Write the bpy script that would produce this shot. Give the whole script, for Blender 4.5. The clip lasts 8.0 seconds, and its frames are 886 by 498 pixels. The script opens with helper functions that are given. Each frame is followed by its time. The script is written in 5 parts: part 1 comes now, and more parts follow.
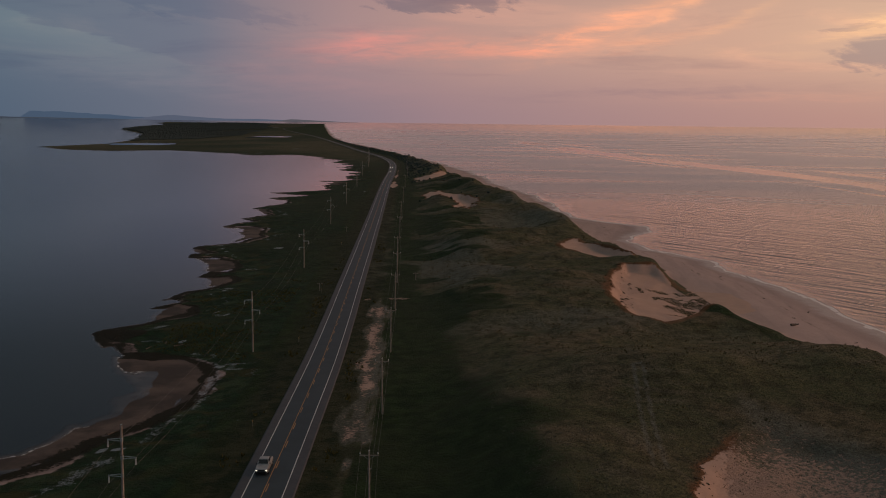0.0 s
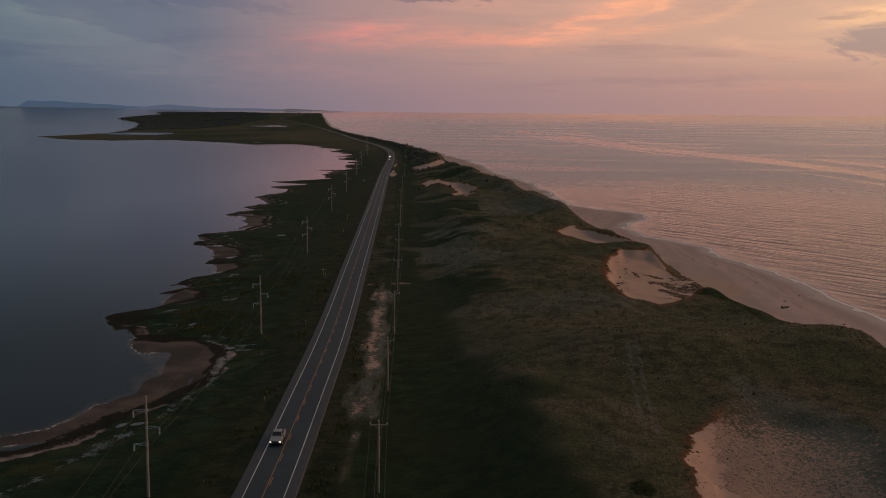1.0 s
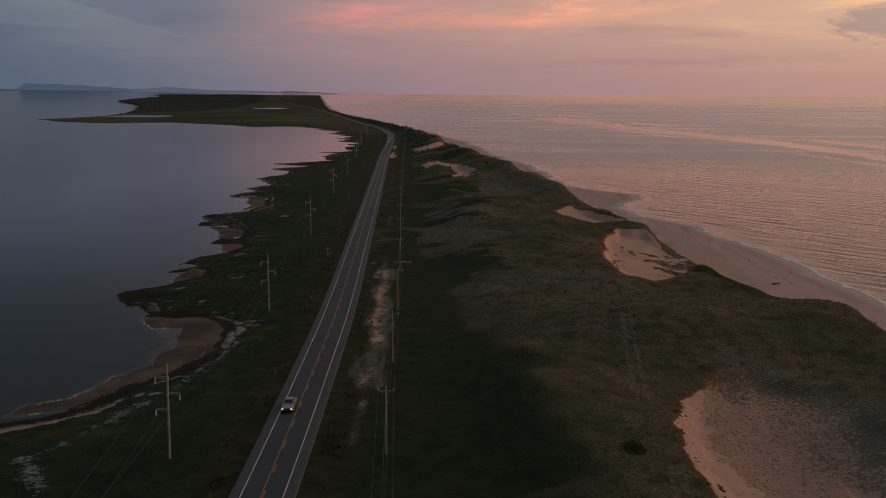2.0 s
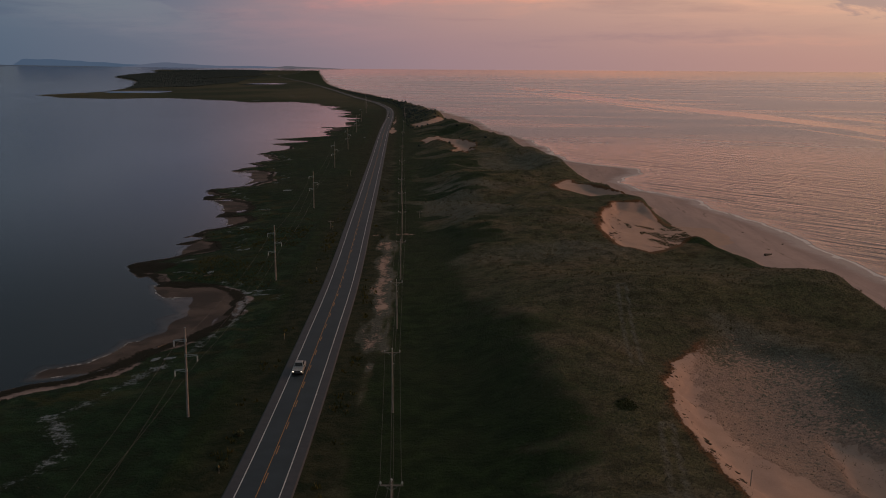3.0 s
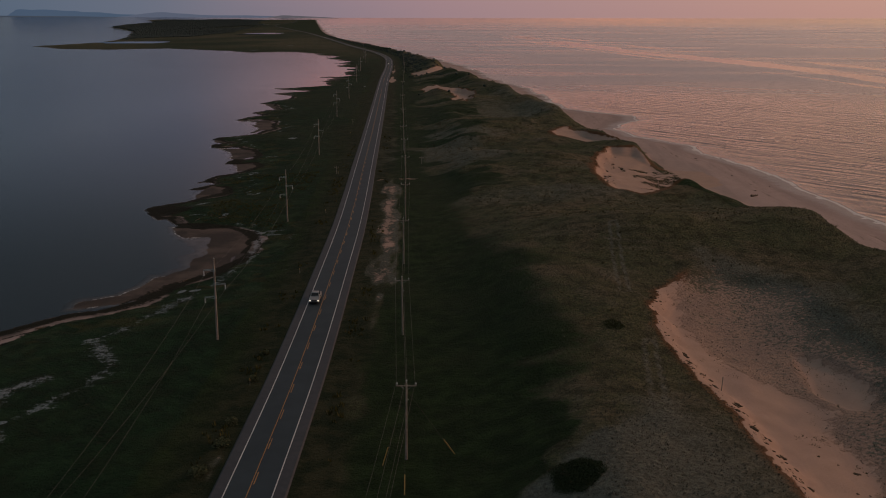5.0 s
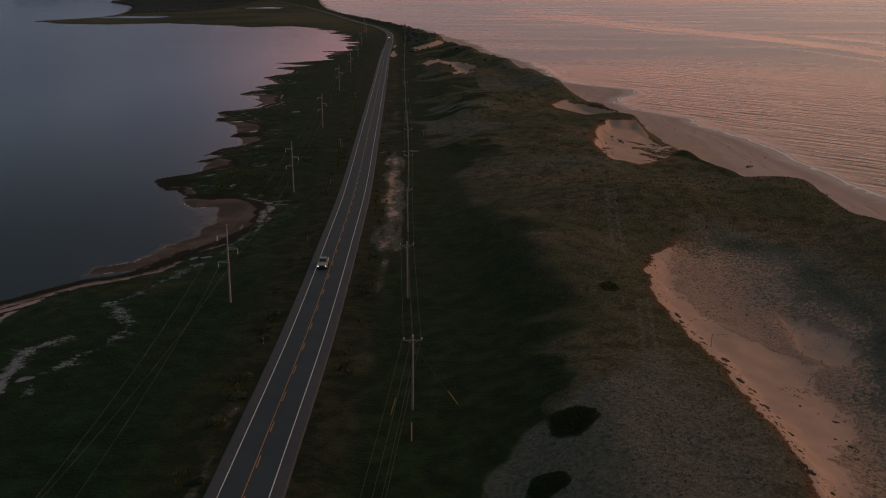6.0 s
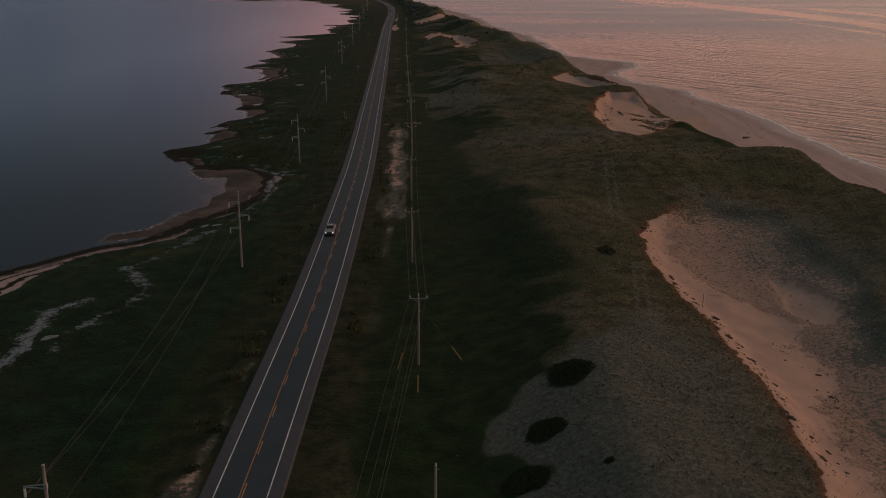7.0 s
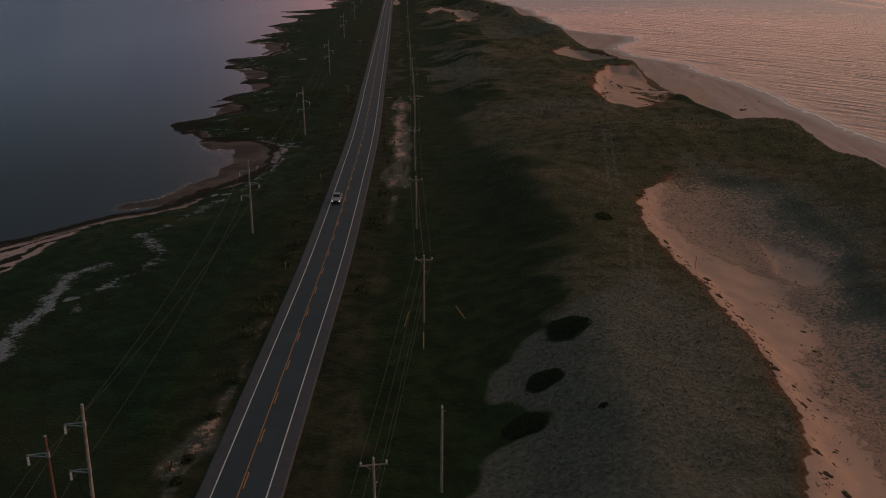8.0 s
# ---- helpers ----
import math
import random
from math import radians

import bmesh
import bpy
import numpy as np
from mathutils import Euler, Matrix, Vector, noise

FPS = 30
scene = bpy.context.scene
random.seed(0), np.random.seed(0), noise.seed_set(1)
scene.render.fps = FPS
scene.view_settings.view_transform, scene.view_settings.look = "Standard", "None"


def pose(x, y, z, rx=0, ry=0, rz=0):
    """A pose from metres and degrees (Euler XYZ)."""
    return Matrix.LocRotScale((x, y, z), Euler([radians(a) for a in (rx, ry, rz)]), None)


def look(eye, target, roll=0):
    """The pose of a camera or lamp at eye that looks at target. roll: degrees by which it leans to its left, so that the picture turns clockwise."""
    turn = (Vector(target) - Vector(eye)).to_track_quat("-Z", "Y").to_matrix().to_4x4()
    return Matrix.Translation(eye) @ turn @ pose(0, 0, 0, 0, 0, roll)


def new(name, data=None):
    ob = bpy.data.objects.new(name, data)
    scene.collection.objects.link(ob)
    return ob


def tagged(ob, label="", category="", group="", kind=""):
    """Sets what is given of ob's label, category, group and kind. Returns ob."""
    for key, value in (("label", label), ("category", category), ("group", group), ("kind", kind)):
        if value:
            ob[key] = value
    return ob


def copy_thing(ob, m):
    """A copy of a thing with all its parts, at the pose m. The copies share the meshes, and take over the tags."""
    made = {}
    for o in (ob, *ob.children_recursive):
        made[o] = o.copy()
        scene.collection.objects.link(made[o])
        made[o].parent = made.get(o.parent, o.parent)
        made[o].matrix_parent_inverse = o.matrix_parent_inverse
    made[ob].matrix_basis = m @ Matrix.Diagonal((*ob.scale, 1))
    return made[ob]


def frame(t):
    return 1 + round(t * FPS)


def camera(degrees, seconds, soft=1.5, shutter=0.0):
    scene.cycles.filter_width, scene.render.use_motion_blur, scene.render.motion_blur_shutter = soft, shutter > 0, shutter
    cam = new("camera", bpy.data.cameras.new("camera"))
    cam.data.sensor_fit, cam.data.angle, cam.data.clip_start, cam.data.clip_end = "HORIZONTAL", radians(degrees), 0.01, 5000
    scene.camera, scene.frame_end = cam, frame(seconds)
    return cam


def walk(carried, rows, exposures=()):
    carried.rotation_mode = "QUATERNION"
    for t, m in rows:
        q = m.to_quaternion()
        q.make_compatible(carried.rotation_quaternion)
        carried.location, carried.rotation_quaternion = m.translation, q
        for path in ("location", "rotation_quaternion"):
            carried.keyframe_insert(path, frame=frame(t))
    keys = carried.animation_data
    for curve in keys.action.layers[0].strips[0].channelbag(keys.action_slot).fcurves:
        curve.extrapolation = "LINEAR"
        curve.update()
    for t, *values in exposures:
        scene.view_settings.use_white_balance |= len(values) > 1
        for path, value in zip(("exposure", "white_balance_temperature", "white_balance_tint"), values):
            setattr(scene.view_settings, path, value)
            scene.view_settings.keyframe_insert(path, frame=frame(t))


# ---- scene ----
cam = camera(49.3, 8.0, soft=1.0)
PATH = [
    (0, (-0.084, -0.487, 54.958), (-0.086, 1.496, 54.7), 0.7),
    (0.5, (-0.546, -4.297, 54.951), (-0.545, -2.315, 54.686), 0.6),
    (1, (-1.044, -8.389, 54.937), (-1.041, -6.408, 54.657), 0.6),
    (1.5, (-1.351, -12.409, 55.021), (-1.347, -10.431, 54.725), 0.5),
    (3, (-2.311, -24.107, 55.356), (-2.303, -22.14, 54.99), 0.4),
    (3.5, (-2.562, -27.787, 55.447), (-2.553, -25.826, 55.057), 0.3),
    (4, (-2.799, -31.687, 55.581), (-2.789, -29.73, 55.167), 0.3),
    (4.5, (-3.114, -35.366, 55.703), (-3.103, -33.415, 55.263), 0.2),
    (6, (-3.84, -46.353, 55.766), (-3.831, -44.42, 55.251), -0.0),
    (6.5, (-4.092, -49.88, 55.813), (-4.084, -47.954, 55.274), -0.0),
    (7, (-4.245, -53.336, 55.944), (-4.239, -51.417, 55.379), -0.1),
    (7.5, (-4.474, -56.728, 56.032), (-4.469, -54.816, 55.445), -0.2),
    (8, (-4.741, -60.286, 56.115), (-4.737, -58.382, 55.503), -0.2),
]
walk(cam, [(t, look(eye, target, roll)) for t, eye, target, roll in PATH])
scene.view_settings.exposure = 0.0


# ---- node helpers ----
class Nodes:
    """A small builder for shader trees."""

    def __init__(self, tree):
        self.t = tree

    def put(self, socket, value):
        if isinstance(value, bpy.types.NodeSocket):
            self.t.links.new(value, socket)
        elif value is not None:
            if isinstance(value, (tuple, list)) and len(value) == 3 and socket.type == "RGBA":
                value = (*value, 1)
            socket.default_value = value

    def node(self, kind, operation="", use_clamp=False, interpolation_type="", data_type="", blend_type="", attribute_name=""):
        n = self.t.nodes.new(kind)
        if operation:
            n.operation = operation
        if use_clamp:
            n.use_clamp = True
        if interpolation_type:
            n.interpolation_type = interpolation_type
        if data_type:
            n.data_type = data_type
        if blend_type:
            n.blend_type = blend_type
        if attribute_name:
            n.attribute_name = attribute_name
        return n

    def math(self, op, a, b=None, c=None, clamp=False):
        n = self.node("ShaderNodeMath", operation=op, use_clamp=clamp)
        for s, v in zip(n.inputs, (a, b, c)):
            self.put(s, v)
        return n.outputs[0]

    def step(self, v, lo, hi, to_lo=0.0, to_hi=1.0):
        n = self.node("ShaderNodeMapRange", interpolation_type="SMOOTHSTEP")
        for s, x in zip(n.inputs, (v, lo, hi, to_lo, to_hi)):
            self.put(s, x)
        return n.outputs[0]

    def mix(self, f, a, b, blend="MIX"):
        n = self.node("ShaderNodeMix", data_type="RGBA", blend_type=blend)
        self.put(n.inputs[0], f)
        self.put(n.inputs[6], a)
        self.put(n.inputs[7], b)
        return n.outputs[2]

    def noise(self, vec, scale, detail=4.0, rough=0.55, distort=0.0):
        n = self.node("ShaderNodeTexNoise")
        self.put(n.inputs["Vector"], vec)
        self.put(n.inputs["Scale"], scale)
        self.put(n.inputs["Detail"], detail)
        self.put(n.inputs["Roughness"], rough)
        self.put(n.inputs["Distortion"], distort)
        return n.outputs[0]

    def ramp(self, f, stops):
        n = self.node("ShaderNodeValToRGB")
        e = n.color_ramp.elements
        while len(e) < len(stops):
            e.new(0.5)
        for el, (p, c) in zip(e, stops):
            el.position, el.color = p, (*c, 1)
        self.put(n.inputs[0], f)
        return n.outputs[0]

    def attr(self, name):
        return self.node("ShaderNodeAttribute", attribute_name=name).outputs["Fac"]

    def pos(self):
        return self.node("ShaderNodeNewGeometry").outputs["Position"]

    def stretch(self, vec, sx, sy, sz, turn=0.0):
        if turn:
            first = self.node("ShaderNodeMapping")
            self.put(first.inputs["Vector"], vec)
            first.inputs["Rotation"].default_value = (0, 0, radians(turn))
            vec = first.outputs[0]
        n = self.node("ShaderNodeMapping")
        self.put(n.inputs["Vector"], vec)
        n.inputs["Scale"].default_value = (sx, sy, sz)
        return n.outputs[0]

    def bump(self, height, strength, distance, normal=None):
        n = self.node("ShaderNodeBump")
        self.put(n.inputs["Strength"], strength)
        self.put(n.inputs["Distance"], distance)
        self.put(n.inputs["Height"], height)
        self.put(n.inputs["Normal"], normal)
        return n.outputs[0]


def material(name):
    m = bpy.data.materials.new(name)
    m.use_nodes = True
    k = Nodes(m.node_tree)
    return m, k, m.node_tree.nodes["Principled BSDF"]


# ---- world and sun ----
SUN_AZ, SUN_EL = 75.0, 7.0   # degrees right of straight ahead, and up

world = bpy.data.worlds.new("dusk_sky")
scene.world = world
world.use_nodes = True
k = Nodes(world.node_tree)
for n in list(world.node_tree.nodes):
    world.node_tree.nodes.remove(n)
way = k.node("ShaderNodeTexCoord").outputs["Generated"]
sep = k.node("ShaderNodeSeparateXYZ")
k.put(sep.inputs[0], way)
dx, dy, dz = sep.outputs
az = k.math("ARCTAN2", dx, dy)
el = k.math("MAXIMUM", dz, 0.0)
across = k.math("MULTIPLY_ADD", az, 1 / 6.2832, 0.5)      # 0.5 is straight ahead
low = k.ramp(across, [(0.0, (0.10, 0.12, 0.17)), (0.42, (0.072, 0.112, 0.168)), (0.455, (0.140, 0.150, 0.200)), (0.484, (0.27, 0.195, 0.23)), (0.50, (0.34, 0.215, 0.235)),
                      (0.56, (0.50, 0.27, 0.23)), (0.64, (0.62, 0.34, 0.24)), (0.80, (0.35, 0.22, 0.22)), (1.0, (0.10, 0.12, 0.17))])
mid = k.ramp(across, [(0.0, (0.11, 0.13, 0.19)), (0.42, (0.108, 0.150, 0.198)), (0.46, (0.170, 0.175, 0.226)), (0.484, (0.40, 0.25, 0.25)), (0.50, (0.49, 0.285, 0.25)),
                      (0.545, (0.66, 0.38, 0.28)), (0.60, (0.80, 0.52, 0.34)), (0.68, (0.85, 0.55, 0.36)), (0.82, (0.34, 0.25, 0.25)), (1.0, (0.11, 0.13, 0.19))])
high = k.ramp(across, [(0.0, (0.075, 0.09, 0.115)), (0.40, (0.060, 0.092, 0.110)), (0.455, (0.100, 0.112, 0.130)), (0.48, (0.31, 0.205, 0.205)), (0.50, (0.17, 0.15, 0.17)), (0.528, (0.20, 0.18, 0.20)), (0.56, (0.34, 0.25, 0.24)), (0.66, (0.46, 0.33, 0.27)), (0.80, (0.24, 0.20, 0.20)), (1.0, (0.10, 0.11, 0.14))])
top = (0.165, 0.18, 0.185)
sky = k.mix(k.step(el, 0.0, 0.09), low, mid)
sky = k.mix(k.step(el, 0.095, 0.24), sky, high)
sky = k.mix(k.step(el, 0.30, 0.9), sky, top)
comb = k.node("ShaderNodeCombineXYZ")
k.put(comb.inputs[0], az)
k.put(comb.inputs[1], k.math("MULTIPLY", k.math("POWER", k.math("MAXIMUM", dz, 0.0001), 0.8), 5.0))
cloud_at = k.stretch(comb.outputs[0], 1.8, 1.5, 1.0, -16)
c1 = k.noise(cloud_at, 2.6, 6, 0.55, 0.6)
c2 = k.noise(k.stretch(comb.outputs[0], 1.5, 1.9, 1.0, -9), 3.3, 6, 0.6, 0.5)
glow = k.math("MULTIPLY", k.step(c1, 0.50, 0.72), k.step(el, 0.015, 0.07))
sky = k.mix(k.math("MULTIPLY", glow, 0.40), sky, k.mix(1.0, sky, (1.55, 1.30, 1.12), "MULTIPLY"))
dim = k.math("MULTIPLY", k.step(c2, 0.52, 0.70), k.step(el, 0.02, 0.06))
sky = k.mix(k.math("MULTIPLY", dim, 0.42), sky, k.mix(1.0, sky, (0.66, 0.68, 0.80), "MULTIPLY"))
# cloud streaks: azimuth and height in degrees, half length, half width, slope, gain of red, green and blue
STREAKS = [(10.0, 5.9, 5.0, 0.50, 22, 1.42, 1.18, 0.98), (6.8, 5.0, 4.0, 0.40, 14, 1.34, 1.10, 0.97), (13.9, 6.9, 3.2, 0.24, 27, 1.40, 1.20, 1.0), (11.6, 4.75, 3.2, 0.30, 10, 1.34, 1.14, 0.98), (16.5, 5.9, 2.6, 0.20, 24, 1.16, 1.10, 1.0),
           (3.0, 4.35, 5.0, 0.34, 2, 1.22, 1.06, 0.98), (-5.6, 4.3, 4.2, 0.60, 5, 1.44, 1.07, 0.99), (0.5, 4.2, 5.0, 0.5, 1, 1.22, 1.04, 0.98), (-4.2, 4.7, 2.6, 0.26, 8, 1.16, 1.02, 1.0), (24.2, 5.75, 2.4, 0.26, 11, 1.42, 1.36, 1.08), (23.0, 5.0, 3.0, 0.20, 4, 1.20, 1.15, 1.0),
           (-17.0, 2.3, 8.0, 0.55, -6, 1.20, 1.10, 1.06), (-9.5, 2.6, 6.0, 0.5, -7, 1.16, 1.05, 1.02), (12.5, 1.95, 8.0, 0.24, 2, 0.86, 0.88, 0.94), (19.0, 1.6, 6.0, 0.18, 1, 1.10, 1.04, 1.0), (18.0, 4.0, 5.0, 0.25, -2, 1.10, 1.08, 1.02)]
feather = k.math("MULTIPLY_ADD", k.noise(k.stretch(comb.outputs[0], 4.5, 6.0, 1.0, -12), 2.4, 6, 0.6), 1.0, -0.5)
fringe = k.math("MULTIPLY_ADD", k.noise(k.stretch(comb.outputs[0], 24.0, 9.0, 1.0, -14), 1.6, 6, 0.62, 0.4), 1.0, -0.5)
wisp = k.noise(k.stretch(comb.outputs[0], 9.0, 13.0, 1.0, -55), 1.6, 7, 0.64, 0.6)
lift_ = k.math("ADD", k.math("MULTIPLY", feather, 0.026), k.math("MULTIPLY", fringe, 0.012))


def across_cloud(az0, el0, slope):
    """Coordinates along and across a cloud that lies at this azimuth and height."""
    c_, s_ = math.cos(radians(slope)), math.sin(radians(slope))
    u0 = k.math("SUBTRACT", az, radians(az0))
    v0 = k.math("ADD", k.math("SUBTRACT", dz, radians(el0)), lift_)
    return (k.math("ADD", k.math("MULTIPLY", u0, c_), k.math("MULTIPLY", v0, s_)), k.math("SUBTRACT", k.math("MULTIPLY", v0, c_), k.math("MULTIPLY", u0, s_)))


def reach(u, v, long_, thin):
    return k.math("ADD", k.math("POWER", k.math("ABSOLUTE", k.math("DIVIDE", u, radians(long_))), 2.0), k.math("POWER", k.math("ABSOLUTE", k.math("DIVIDE", v, radians(thin))), 2.0))


# a veil that ends in a line sloping down from the upper left
u, v = across_cloud(-18.0, 4.1, -14)
veil = k.math("MULTIPLY", k.math("MULTIPLY", k.step(v, radians(0.12), radians(-0.15)), k.step(v, radians(-2.8), radians(-0.1))), k.step(u, radians(8.0), radians(-2.0)))
sky = k.mix(veil, sky, k.mix(1.0, sky, (1.20, 1.20, 1.10), "MULTIPLY"))
for az0, el0, long_, thin, slope, r_, g_, b_ in STREAKS:
    u, v = across_cloud(az0, el0, slope)
    f = k.math("MULTIPLY", k.math("POWER", 2.718, k.math("MULTIPLY", reach(u, v, long_, thin * 1.25), -1.0)), k.step(wisp, 0.30, 0.62, 0.25, 1.0))
    sky = k.mix(f, sky, k.mix(1.0, sky, (r_, g_, b_), "MULTIPLY"))
# thicker clouds with a torn edge
for az0, el0, long_, thin, slope, r_, g_, b_ in [(0.2, 6.9, 4.6, 0.62, 2, 0.62, 0.70, 0.82), (24.6, 4.1, 3.6, 1.0, 5, 0.68, 0.74, 0.88), (22.4, 5.35, 2.0, 0.26, 6, 0.80, 0.82, 0.90), (-14.0, 6.3, 6.0, 0.8, -6, 0.86, 0.90, 0.95)]:
    u, v = across_cloud(az0, el0, slope)
    f = k.step(k.math("ADD", k.math("SUBTRACT", 1.0, reach(u, v, long_, thin)), k.math("MULTIPLY", fringe, 3.2)), -0.1, 0.7)
    sky = k.mix(f, sky, k.mix(1.0, sky, (r_, g_, b_), "MULTIPLY"))
back = k.node("ShaderNodeBackground")
k.put(back.inputs[0], k.mix(1.0, sky, (0.975, 1.02, 1.02), "MULTIPLY"))
back.inputs[1].default_value = 1.0
k.put(k.node("ShaderNodeOutputWorld").inputs[0], back.outputs[0])

sun = new("sun", bpy.data.lights.new("sun", "SUN"))
sun.data.energy, sun.data.angle, sun.data.color = 1.75, radians(60), (1.0, 0.50, 0.27)
a, e = radians(SUN_AZ), radians(SUN_EL)
sun.matrix_world = look((200 * math.sin(a), 200 * math.cos(a), 200 * math.tan(e)), (0, 0, 0))


# ---- plan ----
EYE_HEIGHT, NEAR, FAR = 55.0, 3000.0, 4850.0
# lagoon shore, from behind the start to the far headland and its back
SHORE_NEAR = [(-330, -300), (-170, 30), (-118, 93), (-91.5, 119.5), (-87, 124), (-83, 129), (-79.5, 134.5), (-75, 139.5), (-70, 142), (-65, 147.5), (-61, 157.5), (-56.5, 167.5),
              (-52, 181), (-51, 191), (-52, 203), (-55, 212), (-60, 217)]
SHORE_CAPE = [(-67, 215.5), (-71, 216), (-76, 219.5), (-80.5, 230), (-83.5, 228), (-90.3, 243.5), (-90, 249), (-85.7, 252.3), (-81.3, 257.4), (-78, 263.8), (-73.8, 271.6), (-74.5, 281)]
SHORE_FINGERS = [(-79, 283), (-81.7, 277), (-86.3, 276.6), (-83.3, 283.8), (-80, 288.5), (-84.2, 291.5), (-87.3, 290.5), (-86.4, 298), (-83.8, 306), (-78.7, 313), (-73, 329.4), (-76.4, 337.5),
                 (-80.5, 333.5), (-86, 334.5), (-85.3, 348), (-80, 347.6), (-79, 360), (-84, 375), (-92.3, 384), (-99.7, 382.5), (-104.5, 383.5), (-105, 396), (-99, 401), (-104, 405.5),
                 (-109.6, 413.5), (-107.8, 422.7), (-102, 425), (-93.5, 437), (-89.5, 463), (-96, 495), (-105, 503.5), (-117.5, 502.4), (-113.5, 515), (-107, 532), (-114.5, 543), (-104, 569),
                 (-113, 601), (-122.5, 607), (-114, 625), (-106, 659), (-123, 697), (-107, 726), (-115, 751), (-100, 791), (-107, 821)]
SHORE_FAR = [(-96, 880), (-93, 1000), (-124, 1254), (-151, 1378), (-206, 1549), (-252, 1616), (-309, 1570), (-375, 1660), (-506, 1775), (-585, 1707), (-677, 1738), (-792, 1890), (-768, 2168),
             (-815, 2485), (-914, 2881), (-1149, 3676), (-1352, 4225), (-1645, 4934), (-1884, 5998), (-2223, 7753), (-2876, 9812), (-3300, 11600)]
SHORE = SHORE_NEAR + SHORE_CAPE + SHORE_FINGERS + SHORE_FAR
# sea's edge, from the far end back to behind the start
SURF = [(-1445, 11600), (-1090, 8814), (-684, 5680), (-466, 4010), (-390, 3444), (-270, 2685), (-152, 2118), (-14, 1382), (38, 1032), (48, 886), (65, 780), (76, 675), (73, 627),
        (77, 577), (93, 549), (108, 529), (106, 501), (93, 478), (88.6, 460), (91.6, 425), (100, 415), (110, 390), (108, 368), (116, 334),
        (118, 297), (118, 273), (120, 230), (122, 210), (126, 150), (130, 50), (140, -300)]
ROAD = [(-25.6, -320), (-25.6, 0), (-25.35, 60), (-25.2, 100), (-25.5, 130), (-26.1, 165), (-26.9, 208), (-28.4, 254), (-30.4, 305), (-33.2, 379), (-38.9, 525), (-51.7, 848), (-60.3, 1109), (-71.5, 1298),
        (-103, 1534), (-154, 1794), (-259, 2380), (-449, 3397), (-690, 4481), (-941, 5655), (-1160, 7900), (-1590, 11000)]
CREST = [(90, -300), (92, 120), (89, 165), (86, 190), (83, 215), (78, 240), (70, 262), (62, 288), (71, 338), (64, 400), (60, 480), (45, 623), (21, 783), (-9, 1020), (-47, 1376), (-190, 2118), (-332, 2938), (-515, 4210), (-704, 5680), (-1115, 8800)]
# dunes: x, y, height, half width in x and in y
HILLS = [(45, 182, 5.2, 30, 22), (84, 190, 4.0, 16, 22), (18, 128, 2.8, 17, 30), (14, 52, 2.8, 19, 34), (2, 160, 2.2, 12, 18), (26, 100, 0.7, 14, 40), (92, 130, 3.0, 14, 45), (88, 60, 2.5, 16, 40),
         (30, 300, 2.5, 20, 25), (46, 352, 1.2, 13, 13), (67, 341, 2.4, 11, 8), (25, 420, 3.0, 22, 30),
         (45, 440, 2.5, 14, 20), (20, 560, 3.0, 16, 40), (0, 640, 2.0, 14, 20)]
# blowouts: outline and floor
BLOWOUTS = [([(47.3, 273), (49.2, 265), (50, 253), (51.5, 247), (54, 243.5), (56.5, 242), (60, 243.5), (66, 249), (75, 263), (92, 275), (92, 300), (77.5, 306), (74.5, 317), (72, 328), (68, 326), (62.5, 330), (57, 317), (52.5, 299)], 2.9),
            ([(48, 388), (51, 377), (52.7, 365), (54, 353), (57, 346), (61, 343), (67, 348), (74, 362), (84, 372), (76, 378), (69.7, 382), (64, 390), (60.5, 398), (57, 415), (53.4, 415), (50, 404)], 4.0),
            ([(-29, 922), (-23, 850), (-8, 858), (14, 930), (6, 985), (-12, 955)], 4.4),
            ([(-16, 700), (-11, 658), (1, 630), (8, 620), (7, 572), (14, 540), (22, 606), (19, 645), (8, 695), (-4.4, 745)], 4.2)]
HOLLOW = [(28.6, -10), (30.2, 20), (34.4, 34.3), (35.1, 46), (35.5, 62), (34.7, 84), (32.9, 104), (33.4, 121), (36.3, 132), (52, 155), (68, 140), (68, 100), (63, 80), (60, 40), (56, -10)]
# where the sand of the hollow gives way to speckled grass, and a pale sand patch beyond
SAND_END = [(41, -10), (41.5, 29), (42.2, 37), (41.5, 45), (41.8, 53), (42.5, 58), (47.7, 62), (50.3, 69.5), (48.5, 77), (50.8, 82), (49, 93), (45.4, 98), (41.8, 107), (41, 125), (45, 144), (52, 158)]
PATCH = [(54, 112), (58.7, 109.5), (60.5, 98), (61, 92), (56.4, 85), (53, 87), (51, 95)]
# turf ridges left standing between the blowouts: x, y, half width in x and in y, turn, height
TRACKS = [[(29.7, 104), (25.8, 80), (22.1, 56), (20.1, 43)], [(36.7, 177), (33.8, 154), (30.7, 130)]]
KNOLL = [(73, 257), (80, 250), (83.5, 238), (85, 222)]
RIDGE = [(54, 352), (57, 332), (62, 334), (68, 329), (72.5, 331), (75.5, 317), (75.5, 298), (79, 304), (80, 322), (78, 340), (70, 352), (61, 346)]
LUSH_EDGE = [(-6, -60), (-4.5, 15), (-4, 25), (0, 31), (6.2, 36), (5.2, 40), (2.6, 45), (4.0, 54), (9.2, 67), (12, 83), (15, 103), (16.5, 125), (12, 150), (5, 175), (2, 230), (-6, 330), (-14, 600), (-60, 1500)]
